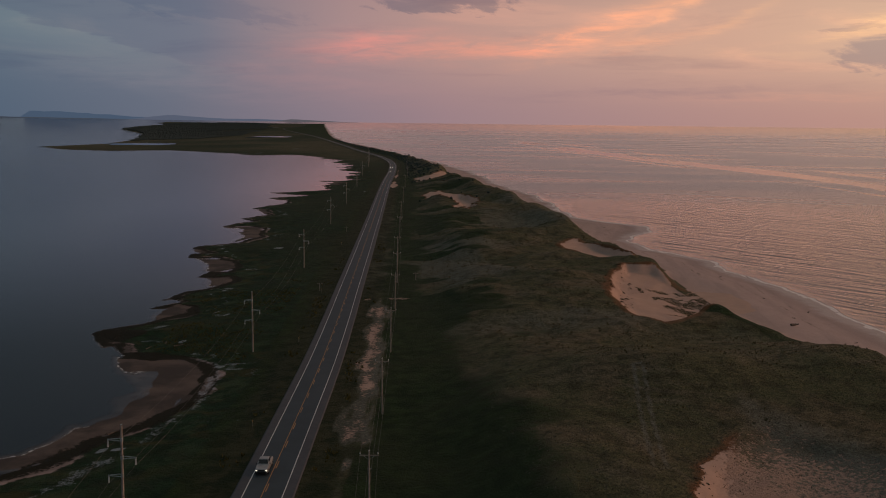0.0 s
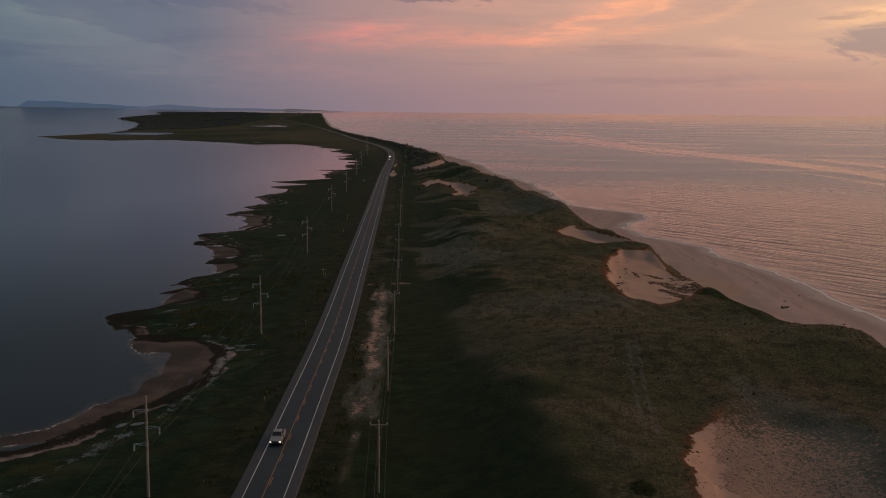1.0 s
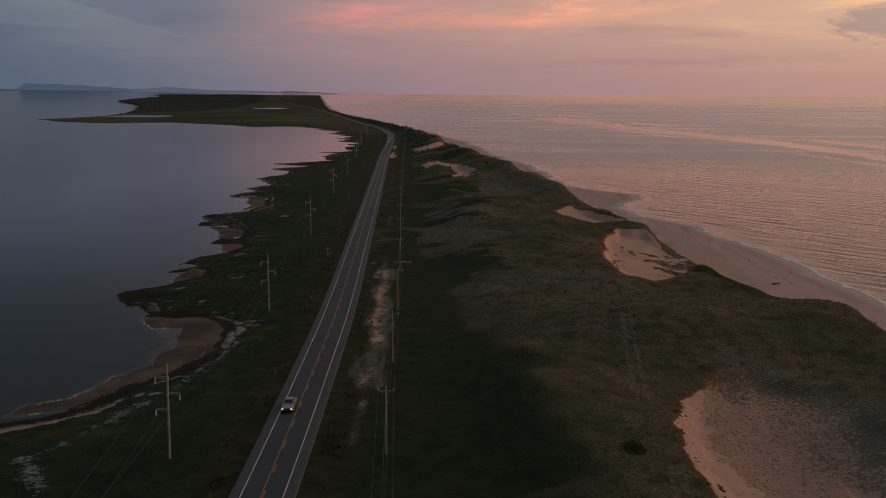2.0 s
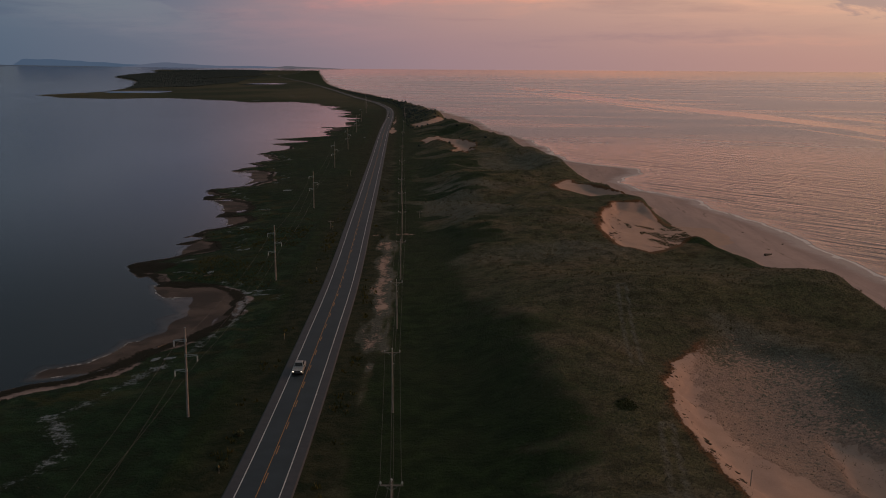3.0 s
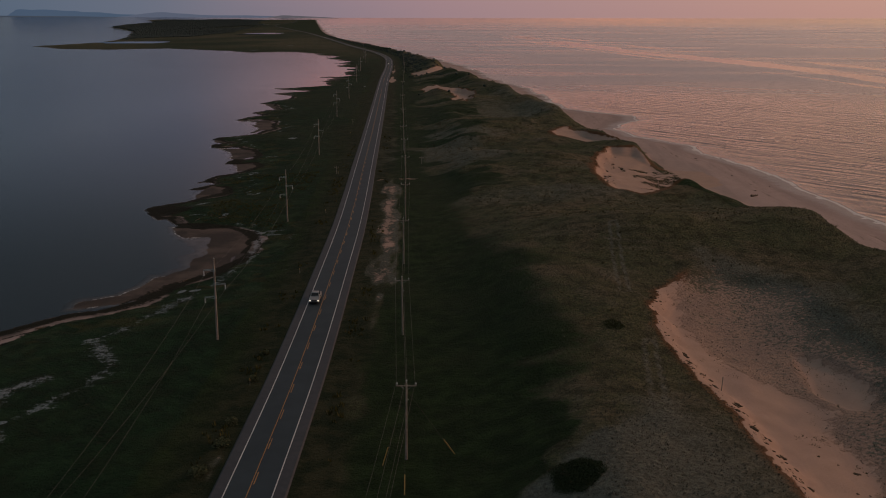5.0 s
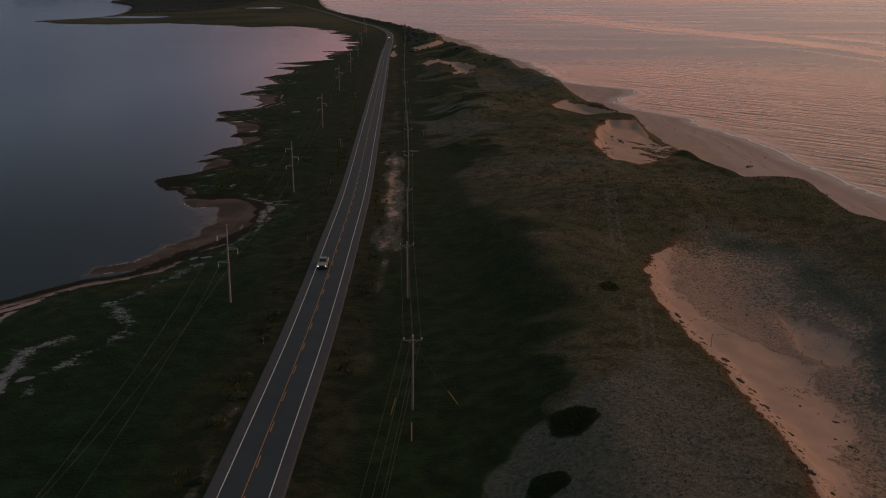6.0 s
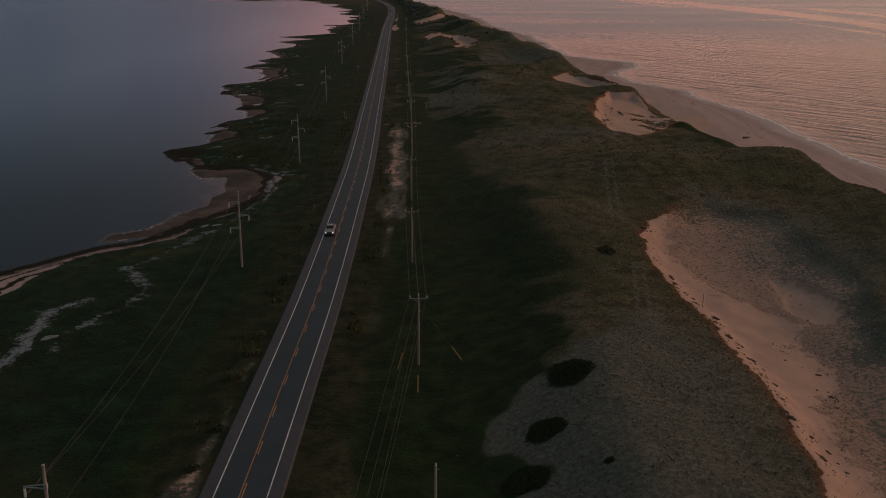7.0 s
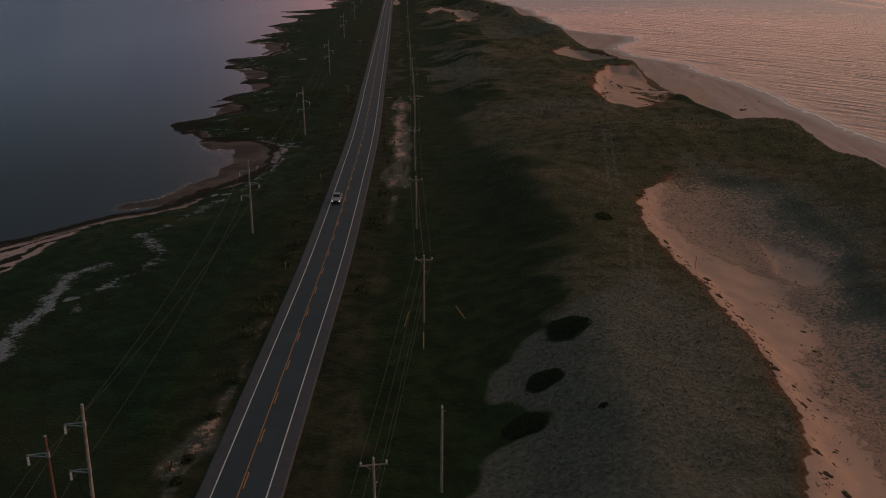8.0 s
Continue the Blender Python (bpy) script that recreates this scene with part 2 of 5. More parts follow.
# sandy shallows along the lagoon
COVE = [(-57, 218), (-76.5, 219), (-70.7, 205), (-64.8, 195), (-62.5, 190.5), (-65.4, 186), (-64.9, 182.8), (-60.8, 175.8), (-63.8, 168.2), (-67, 167), (-67.4, 161), (-70, 153), (-76.7, 150.3), (-77.3, 147),
        (-75.6, 143), (-65, 147), (-56, 168), (-50, 191), (-52, 207)]
INLETS = [[(-80.5, 256.5), (-82.4, 270.7), (-81.5, 280), (-78, 287.4), (-73, 279), (-72, 270)], [(-83.8, 331.3), (-78, 317), (-71, 330), (-75, 341)], [(-99.7, 383), (-88.7, 353), (-82.9, 347), (-77, 361), (-84, 381)],
          [(-107.3, 404.5), (-104.5, 421), (-97, 409), (-99, 395)], [(-115, 502), (-106, 475), (-98, 463), (-97.3, 434), (-88, 463), (-95, 503)], [(-119, 603), (-105.4, 569), (-100, 594)]]
FLATS = [(690, 16, 8), (740, 14, 9), (900, 70, 12)]
SPITS = [(-84, 241, 8, 9, -20), (-70, 219, 13, 3.2, -6), (-83.5, 280, 4, 3, 30), (-84, 296, 4, 4, 0), (-83, 341, 4, 6, 0), (-103, 389, 5, 6, 0), (-107, 416, 4, 5, 0)]
PONDS = [(-690, 2230, 72, 140), (-620, 3380, 72, 240), (-1025, 5300, 34, 330), (-640, 2110, 40, 30)]
BROOKS = [[(-65.7, 55), (-66.6, 68), (-65.6, 80), (-68, 95), (-64, 101)], [(-61, 78), (-62.5, 84), (-57, 96), (-54.7, 107), (-59.7, 115.5), (-62.9, 119)],
          [(-49, 204), (-48.4, 182), (-51, 159), (-54, 148), (-57.4, 137), (-60, 124), (-63, 118)]]


def hash2(i, j, seed):
    h = (i * 374761393 + j * 668265263 + seed * 974711) & 0x7FFFFFFF
    h = ((h ^ (h >> 13)) * 1274126177) & 0x7FFFFFFF
    return ((h ^ (h >> 16)) & 0xFFFF) / 65535.0


def value(x, y, seed=0):
    xi, yi = np.floor(x).astype(np.int64), np.floor(y).astype(np.int64)
    u, v = x - xi, y - yi
    u, v = u * u * (3 - 2 * u), v * v * (3 - 2 * v)
    return (hash2(xi, yi, seed) * (1 - u) + hash2(xi + 1, yi, seed) * u) * (1 - v) + (hash2(xi, yi + 1, seed) * (1 - u) + hash2(xi + 1, yi + 1, seed) * u) * v


def fbm(x, y, size, seed=0, octaves=4):
    """Noise of about -1 to 1 with the given largest size."""
    total, amp, norm = 0, 1.0, 0.0
    for o in range(octaves):
        total, norm = total + amp * (2 * value(x / size + 17.3 * o, y / size - 9.1 * o, seed + o) - 1), norm + amp
        amp, size = amp * 0.5, size * 0.5
    return total / norm * 1.5


def smooth(v, lo, hi):
    q = np.clip((v - lo) / (hi - lo), 0, 1)
    return q * q * (3 - 2 * q)


def bend(points):
    """x as a smooth function of y through the points."""
    p = np.array(sorted(points, key=lambda q: q[1]), float)
    slope = np.gradient(p[:, 0], p[:, 1])

    def at(y):
        y = np.clip(y, p[0, 1], p[-1, 1])
        i = np.clip(np.searchsorted(p[:, 1], y) - 1, 0, len(p) - 2)
        h = p[i + 1, 1] - p[i, 1]
        s = (y - p[i, 1]) / h
        return ((2 * s**3 - 3 * s**2 + 1) * p[i, 0] + (s**3 - 2 * s**2 + s) * h * slope[i] + (3 * s**2 - 2 * s**3) * p[i + 1, 0] + (s**3 - s**2) * h * slope[i + 1])
    return at


road_x, crest_x, lush_x, sand_x = bend(ROAD), bend(CREST), bend(LUSH_EDGE), bend(SAND_END)


def edge_distance(x, y, pts, closed=True):
    """Distance to a line through pts; where it is closed, positive inside and negative outside."""
    p = np.array(pts, float)
    q = np.roll(p, -1, axis=0) if closed else p[1:]
    best, inside = np.full(x.shape, 1e18), np.zeros(x.shape, bool)
    for (ax, ay), (bx, by) in zip(p, q):
        ex, ey = bx - ax, by - ay
        s = np.clip(((x - ax) * ex + (y - ay) * ey) / (ex * ex + ey * ey + 1e-9), 0, 1)
        best = np.minimum(best, (x - ax - s * ex) ** 2 + (y - ay - s * ey) ** 2)
        if closed and ay != by:
            inside ^= ((ay > y) != (by > y)) & (x < ex * (y - ay) / ey + ax)
    d = np.sqrt(best)
    return np.where(inside, d, -d) if closed else d


def ellipse(x, y, cx, cy, rx, ry, turn=0.0):
    """1 at the centre, 0 on the edge."""
    c, s = math.cos(radians(turn)), math.sin(radians(turn))
    u, v = (x - cx) * c + (y - cy) * s, (y - cy) * c - (x - cx) * s
    return 1 - np.sqrt((u / rx) ** 2 + (v / ry) ** 2)


def terrain(x, y):
    """Height and surface fields of the land at plan places."""
    far = np.clip(y, 150, 2500)
    wob = 0.004 * far
    wx = x + wob * 1.2 * fbm(x, y, 14, 3, 3) + smooth(y, 560, 800) * (1 - smooth(y, 1500, 1900)) * 15 * fbm(x * 0.15, y, 30, 5, 3) * smooth(-x, 40, 80)
    wy = y + wob * 1.2 * fbm(x, y, 14, 8, 3)
    shore = edge_distance(wx, wy, SHORE + SURF)
    bay = edge_distance(wx, wy, SHORE, False)
    surf = edge_distance(wx, wy, SURF, False)
    land = shore > 0
    on_sea = x > road_x(y) + 20
    from_road = x - road_x(y)
    # lagoon side: a low marsh behind a flat shore
    z_bay = np.where(land, 0.12 + 1.5 * smooth(bay, 0, 26) + 0.12 * fbm(x, y, 7, 11, 3) * smooth(bay, 0, 6), -0.34 - 0.04 * bay)
    z_bay = np.maximum(z_bay, -1.6)
    shelf = 0
    for fy, ry, width in FLATS:
        shelf = np.maximum(shelf, width * np.exp(-(((y - fy) / ry) ** 4)))
    flat = 0.10 - 0.003 * bay + 0.03 * fbm(x, y, 7, 15, 3) - 0.5 * smooth(bay - shelf * (1 + 0.35 * fbm(x, y, 11, 14, 3)), -5.0, 4.0) - 0.3 * smooth(-shelf, -2.5, 0)
    for line in [COVE] + INLETS:
        inside = edge_distance(x + 1.3 * fbm(x, y, 9, 16, 3), y + 1.6 * fbm(x, y, 9, 17, 3), line)
        flat = np.maximum(flat, 0.13 - 0.014 * bay - 0.14 * smooth(-inside, -2.6, 0.6) - 0.5 * smooth(-inside, -0.4, 3.5) + 0.025 * fbm(x, y, 6, 18, 3))
    z_bay = np.where(land | (x > road_x(y)), z_bay, np.maximum(z_bay, flat))
    # sea side: beach and dunes
    z_sea = np.where(land, 0.02 + 2.3 * smooth(surf, 0, 30) + 0.05 * fbm(x, y, 6, 21, 3), -0.045 * surf)
    z_sea = np.maximum(z_sea, -1.6)
    cx = crest_x(y)
    zone = smooth(from_road, 15, 43) * smooth(-(x - cx - 15 - 4 * fbm(x, y, 22, 33, 3)), 0, 13) * (1 - 0.75 * smooth(y, 1900, 3200))
    dune = 2.3 + 3.3 * zone
    bumpy = fbm(x, y, 46, 41, 4) * (0.7 + 1.8 * smooth(y, 170, 290)) + fbm(x, y, 11, 47, 3) * 0.45 + fbm(x * 0.8, y * 0.8, 20, 45, 3) * 0.75 * smooth(y, 150, 215) + fbm(x, y, 5, 48, 3) * 0.32 * smooth(y, 140, 200)
    dune = dune + zone * bumpy + zone * smooth(y, 405, 460) * 4.0 * np.exp(-((x - cx + 2) / 12) ** 2) * (1 + 0.5 * fbm(x, y, 40, 52, 2))
    for hx, hy, h, rx, ry in HILLS:
        dune = dune + h * np.exp(-(((x - hx) / rx) ** 2 + ((y - hy) / ry) ** 2)) * (0.35 + 0.65 * zone)
    mound = np.exp(-((edge_distance(x, y, KNOLL, False) / 5.5) ** 2))
    dune = dune + 0.6 * mound
    hollow = edge_distance(x + 1.0 * fbm(x, y, 6, 61, 3), y + 1.0 * fbm(x, y, 6, 66, 3), HOLLOW)
    wall = edge_distance(x, y, HOLLOW[1:10], False)
    floor = 2.2 + 0.45 * fbm(x, y, 9, 71, 3) + 0.10 * np.maximum(x - 58, 0) + 2.2 * smooth(y, 112, 150)
    sink = 0.45 * smooth(hollow, 0, 4.5) + 0.55 * smooth(hollow, 1, 17)
    dune = dune * (1 - sink) + floor * sink
    right = sand_x(y) - x + 1.6 * fbm(x, y, 9, 73, 4)
    bare = np.where(hollow > 0, np.minimum(hollow + 0.6, 0.42 * right), hollow * 0.8 - 0.7)
    patch = edge_distance(x + 1.2 * fbm(x, y, 8, 75, 3), y + 1.2 * fbm(x, y, 8, 76, 3), PATCH)
    bare = np.maximum(bare, np.minimum(0.6 * patch - 0.2, 1.2))
    dune = dune - 1.1 * smooth(patch, -0.6, 2.0)
    scarp = (1 - np.abs(hollow) / 2.6) * smooth(-x, -50, -42)
    dry = np.maximum(hollow, 0)
    for line, zf in BLOWOUTS:
        bx, by = np.mean(line, axis=0)
        warp = 0.9 + 0.003 * by
        f = edge_distance(x + warp * fbm(x, y, 9, 77, 3), y + 2 * warp * fbm(x, y, 18, 79, 3), line)
        dry = np.maximum(dry, 60 * smooth(f, -1.0, 1.5))
        s = smooth(f, -0.6, 3.6)
        dune = dune * (1 - s) + np.minimum(dune, zf + 2.6 * smooth(y, by + 8, by + (45 if by < 500 else 70)) + np.clip(0.13 * (bx - x), -1.8, 1.8) + 0.3 * fbm(x, y, 12, 83, 2)) * s
        bare = np.maximum(bare, np.minimum(f * 1.2 - 0.4 + 0.7 * (by > 500), 6))
        scarp = np.maximum(scarp, (1 - np.abs(f + 0.6) / 3.2) * smooth(x, -60, -20))
    ridge = edge_distance(x + 0.8 * fbm(x, y, 8, 85, 3), y + 1.2 * fbm(x, y, 8, 86, 3), RIDGE)
    dune = np.maximum(dune, (4.6 + 2.4 * smooth(ridge, 0.0, 4.0)) * smooth(ridge, -2.0, 0.8))
    bare = np.where(ridge > -0.4, np.minimum(bare, -0.9 - np.maximum(ridge, 0)), bare)
    on_beach = smooth(surf, 8, 34)
    z_sea = np.where(land, np.minimum(z_sea, 2.3) * (1 - zone) + dune * zone * np.maximum(on_beach, 0.2) + z_sea * zone * (1 - np.maximum(on_beach, 0.2)), z_sea)
    beach = np.where(from_road > 20, (x - cx - 9 - 4 * fbm(x, y, 22, 33, 3)) * 0.8, -9.0)
    beach = np.where(surf < 9, 6.0, beach)
    beach = np.where(ridge > -0.4, np.minimum(beach, -1.5), beach)
    bare = np.maximum(bare, np.where(on_sea, beach, -9.0))
    side = smooth(from_road, 0, 26)
    z = z_bay * (1 - side) + z_sea * side
    z = np.where(land, z, np.where(x > road_x(y), z_sea, z_bay))
    # road bank
    bank = 1 - smooth(np.abs(from_road), 4.7, 11.0)
    z = np.where(land, z * (1 - bank) + 1.82 * bank, z)
    for px, py, rx, ry in PONDS:
        f = ellipse(x + 14 * fbm(x, y, 90, 88, 3), y, px, py, rx, ry)
        z = np.where(f > -0.2, z * (1 - smooth(f, -0.2, 0.05)) - 0.4 * smooth(f, -0.2, 0.05), z)
    # bare strips beside the road
    strip = 0.5 - np.abs(from_road - 10.2 + 0.9 * fbm(x, y, 30, 91, 2)) * 0.5 + 0.9 * fbm(x * 2.4, y * 0.55, 5, 93, 4) - 1.6 * (1 - smooth(y, 150, 158)) - 1.2 * (1 - smooth(y, 60, 130)) - 2.4 * smooth(y, 268, 300)
    wide = 1 - smooth(y, 30, 52)
    left_strip = 0.02 - np.abs(from_road + 5.9 + 1.3 * wide) * (0.95 - 0.5 * wide) + 1.3 * fbm(x * 2, y, 9, 97, 4) - 2.1 * smooth(y, 66, 92)
    track = np.minimum(0.6 - 0.6 * np.abs(y - 283 + 0.2 * x + 3 * fbm(x, y, 9, 98, 3)), from_road - 6) - 3 * smooth(x, -14, -3) + 1.2 * fbm(x, y, 5, 96, 3)
    lay_by = 3.0 - np.abs(from_road - 6.8) - np.abs(y - 835) / 55 * 3
    lay_by = np.maximum(lay_by, 3.2 - np.abs(from_road - 6.8) - np.abs(y - 985) / 75 * 3) + 2.6 * fbm(x * 3, y, 26, 94, 3) - 0.5
    bare = np.maximum(np.maximum(bare, np.maximum(strip, left_strip)), np.maximum(track, lay_by))
    strand = 1 - smooth(x + y, 8, 56)
    bare = np.where(land & ~on_sea, np.maximum(bare, 3.2 + 1.6 * (1 - smooth(y, 130, 160)) + 20 * strand - bay + 2.0 * fbm(x, y, 12, 99, 3)), bare)
    bare = np.where(land, bare, 6.0)
    # grasses
    edge = lush_x(y) + 3.0 * fbm(x, y, 13, 101, 4) + 1.4 * fbm(x, y, 4.5, 105, 3) + 8 * fbm(x, y, 26, 107, 4) * smooth(y, 85, 125) + 7 * fbm(x * 0.45, y, 11, 106, 4) * smooth(y, 50, 66) * (1 - smooth(y, 110, 140))
    soft = 1.8 + 7.5 * smooth(y, 65, 110)
    lush = smooth((edge - x) / soft, -1, 1) * smooth(from_road + 4 * fbm(x, y, 9, 103, 3), 4, 14)
    lush = np.maximum(lush, 0.95 * smooth(mound, 0.3, 0.75))
    lush = np.maximum(lush, 0.9 * smooth(fbm(x * 0.55, y, 22, 108, 4), 0.18, 0.48) * smooth(y, 130, 190) * smooth(from_road, 12, 20) * (1 - 0.75 * smooth(x, 12, 34)))
    # left of the road, a paler grass mix past 1000 m stands for haze
    lush = np.where(from_road < 0, 0.75 - (0.28 - 0.25 * fbm(x, y * 0.4, 160, 109, 3)) * smooth(y, 1000, 1700), lush)
    pale = smooth(wall * np.where(hollow > 0, 1, 0), 4, 16) * smooth(hollow, -4, 6)
    pale = np.maximum(pale, 0.85 * smooth(x - edge - 9 * smooth(y, 55, 85), -3, 2 + 8 * smooth(y, 55, 85)) * (1 - smooth(y + 0.9 * (x - 20) + 10 * fbm(x, y, 25, 115, 3), 70, 125)) * (1 - smooth(hollow, -11, -1) * 0.4))
    pale = np.maximum(pale, (0.55 - 0.1 * smooth(y, 420, 600)) * smooth(fbm(x * 0.7, y, 38, 113, 4), -0.2, 0.4) * smooth(y, 190, 260))
    pale = np.where(from_road < 0, 0.0, pale)
    cover = np.where(hollow > 0, 0.27 + 0.14 * (1 - smooth(y, 60, 105)) + 0.24 * smooth(x + 0.22 * (y - 60), 50, 82), 1.0)
    for line in TRACKS:
        pale = np.maximum(pale, 0.95 - np.abs(edge_distance(x, y, line, False) - 0.9) / 0.7)
    beside = np.maximum(strip, left_strip)
    pale = np.maximum(pale, smooth(beside, -1.3, -0.2))
    lush = lush * (1 - smooth(beside, -1.8, -0.2))
    cover = np.where(beside > -2.5, np.minimum(cover, 1 - 0.62 * smooth(beside, -1.9, -0.1)), cover)
    east = smooth(x + 3 * fbm(x, y, 8, 118, 3), 42, 53)
    rim = hollow + 5 * fbm(x, y, 9, 119, 4) * east
    cover = cover + (1 - cover) * (1 - smooth(rim, -3 - 2 * east, 2 + 9 * east))
    pale = np.maximum(pale, 0.62 * east * smooth(rim, -15, 4) * (1 - smooth(hollow, 12, 22)))
    wrack = np.where(from_road < 0, 1 - np.abs(np.where(land, bay, -bay) - 1.4 + 1.0 * (1 - smooth(y, 120, 140)) - 1.2 * fbm(x, y, 8, 121, 3)) / (1.5 + 1.2 * (1 - smooth(y, 120, 140)) + 0.8 * fbm(x, y, 17, 123, 2)), -1.0)
    lines = 0.9 * np.cos((2.3 - 1.2 * strand) * bay + (3.5 + 3 * strand) * fbm(x, y, 9, 127, 4)) - 0.5 + 0.8 * strand - 1.2 * smooth(bay - 18 * strand, 4.5, 7.5)
    wrack = np.where((from_road < 0) & land, np.maximum(wrack, lines), wrack)
    for sx, sy, rx, ry, turn in SPITS:
        wrack = np.maximum(wrack, np.minimum(2.2 * ellipse(x + 2 * fbm(x, y, 7, 125, 3), y + 2 * fbm(x, y, 7, 126, 3), sx, sy, rx, ry, turn), 0.8))
    brook = np.minimum(np.minimum(edge_distance(wx, wy, BROOKS[0], False), edge_distance(wx, wy, BROOKS[1], False) + 0.5), edge_distance(wx, wy, BROOKS[2], False) + 0.75)
    salt = 1 - brook / (1.7 + 1.5 * fbm(x, y, 7, 131, 3))
    cove = (0.9 - np.abs(bay - 3.0 + 0.7 * fbm(x, y, 5, 133, 3)) / 1.1) * smooth(y, 168, 180) * (1 - smooth(y, 212, 222))
    salt = np.maximum(salt, np.where((y > 168) & (y < 222) & (x > -62), cove, -1.0))
    vein = np.abs(fbm(x, y, 15, 137, 3))
    near_bay = smooth(bay, 3, 7) * (1 - smooth(bay, 9, 16)) * smooth(y, 150, 190)
    salt = np.maximum(salt, 1.35 * near_bay - 0.42 - vein / 0.09)
    salt = np.where((from_road < -10) & land, salt, -1.0)
    verge = 1 - smooth(np.abs(from_road) + 1.5 * fbm(x, y, 10, 141, 3), 8.0, 13.0)
    verge = np.where(from_road < 0, np.maximum(verge, (0.25 + 0.5 * smooth(from_road, -26, -10)) * smooth(y, 260, 420) * smooth(fbm(x, y * 0.5, 40, 143, 3), -0.4, 0.4)), verge)
    fields = dict(verge=verge, scarp=np.clip(scarp, 0, 1), mud=np.where(from_road < -14, 1.0, 0.0), bare=bare, lush=lush, pale=pale, cover=cover, wrack=np.where(land | (z > -0.02), wrack, -1), salt=salt, wet=np.where(from_road > 0, surf + dry, bay + 2) * np.where(land, 1, -1))
    return z, fields


def bowl(x, y, z):
    """Draws the far distance nearer along the line of sight, so that the horizon lies within reach."""
    d = np.hypot(x, y)
    out = np.maximum(d - NEAR, 0) / (FAR - NEAR)
    r = np.where(d < NEAR, d, NEAR + (FAR - NEAR) * out / (1 + out))
    q = r / np.maximum(d, 1e-6)
    up = EYE_HEIGHT * (1 - q) + 17 * np.clip((r - NEAR) / (FAR - NEAR), 0, 1) ** 2
    return x * q, y * q, z * q + up


def heights(x, y):
    x, y = np.atleast_1d(np.array(x, float)), np.atleast_1d(np.array(y, float))
    return terrain(x, y)[0]


# ---- materials ----
def ground_material():
    m, k, out = material("dune_ground")
    p = k.pos()
    big, n1, n2, n3 = k.noise(p, 0.045, 4), k.noise(p, 0.32, 6, 0.6), k.noise(p, 1.5, 6, 0.68), k.noise(p, 7.0, 3)
    off1, off2 = k.math("SUBTRACT", n1, 0.5), k.math("SUBTRACT", n2, 0.5)
    speck = k.step(n2, 0.30, 0.74)
    pale = k.math("ADD", k.attr("pale"), k.math("MULTIPLY", off1, 0.7), clamp=True)
    patch = k.noise(k.stretch(p, 0.035, 0.06, 1.0), 1.0, 5, 0.6, 0.5)
    heath = k.mix(speck, (0.045, 0.050, 0.025), (0.122, 0.117, 0.064))
    heath = k.mix(k.math("MULTIPLY", k.step(patch, 0.5, 0.68), 0.8), heath, k.mix(speck, (0.069, 0.064, 0.045), (0.186, 0.165, 0.12)))
    heath = k.mix(k.step(big, 0.42, 0.62), heath, k.mix(speck, (0.042, 0.050, 0.025), (0.110, 0.110, 0.058)))
    heath = k.mix(k.math("MULTIPLY", k.step(k.noise(p, 0.05, 6, 0.62, 0.4), 0.46, 0.60), 0.8), heath, k.mix(speck, (0.071, 0.061, 0.038), (0.160, 0.134, 0.088)))
    heath = k.mix(k.step(n1, 0.56, 0.38, 0.0, 0.75), heath, k.mix(speck, (0.022, 0.024, 0.012), (0.060, 0.056, 0.032)))
    straw = k.mix(speck, (0.076, 0.078, 0.063), (0.162, 0.166, 0.139))
    grass = k.mix(k.step(pale, 0.15, 0.85), heath, straw)
    meadow = k.mix(k.attr("mud"), k.mix(k.step(n1, 0.35, 0.7), (0.0105, 0.0215, 0.0070), (0.025, 0.047, 0.0150)), k.mix(k.step(n1, 0.35, 0.7), (0.0058, 0.0178, 0.008), (0.0162, 0.044, 0.018)))
    meadow = k.mix(k.math("MULTIPLY", k.step(k.noise(p, 0.006, 5, 0.6), 0.44, 0.62), 0.6), meadow, k.mix(n1, (0.017, 0.026, 0.012), (0.036, 0.046, 0.022)))
    meadow = k.mix(k.math("MULTIPLY", k.step(big, 0.48, 0.7), 0.5), meadow, (0.032, 0.040, 0.018))
    damp = k.math("MULTIPLY", k.attr("mud"), k.step(k.attr("wet"), 34.0, 8.0))
    sedge = k.step(k.noise(p, 0.11, 5, 0.6, 0.4), 0.50, 0.66)
    meadow = k.mix(k.math("MULTIPLY", k.math("MULTIPLY", damp, sedge), 0.65), meadow, k.mix(n2, (0.030, 0.034, 0.011), (0.088, 0.070, 0.022)))
    meadow = k.mix(k.math("MULTIPLY", k.math("MULTIPLY", damp, k.step(k.noise(k.stretch(p, 0.2, 0.09, 1.0, 30), 1.0, 6, 0.66), 0.52, 0.64)), 0.5), meadow, (0.050, 0.075, 0.036))
    grass = k.mix(k.step(k.math("ADD", k.attr("lush"), k.math("MULTIPLY", k.math("ADD", off1, off2), 0.75)), 0.3, 0.72), grass, meadow)
    grass = k.mix(k.math("MULTIPLY", k.attr("verge"), k.step(pale, 0.9, 0.3, 0.35, 0.9)), grass, k.mix(k.step(n1, 0.35, 0.65), (0.012, 0.021, 0.009), (0.040, 0.041, 0.021)))
    sand = k.mix(n1, (0.395, 0.268, 0.214), (0.49, 0.345, 0.282))
    sand = k.mix(k.math("MULTIPLY", k.step(n3, 0.3, 0.8), 0.25), sand, (0.34, 0.22, 0.16))
    sand = k.mix(k.math("MULTIPLY", k.step(k.noise(k.stretch(p, 0.10, 0.05, 1.0, 20), 1.0, 5, 0.6), 0.45, 0.65), 0.55), sand, (0.34, 0.245, 0.215))
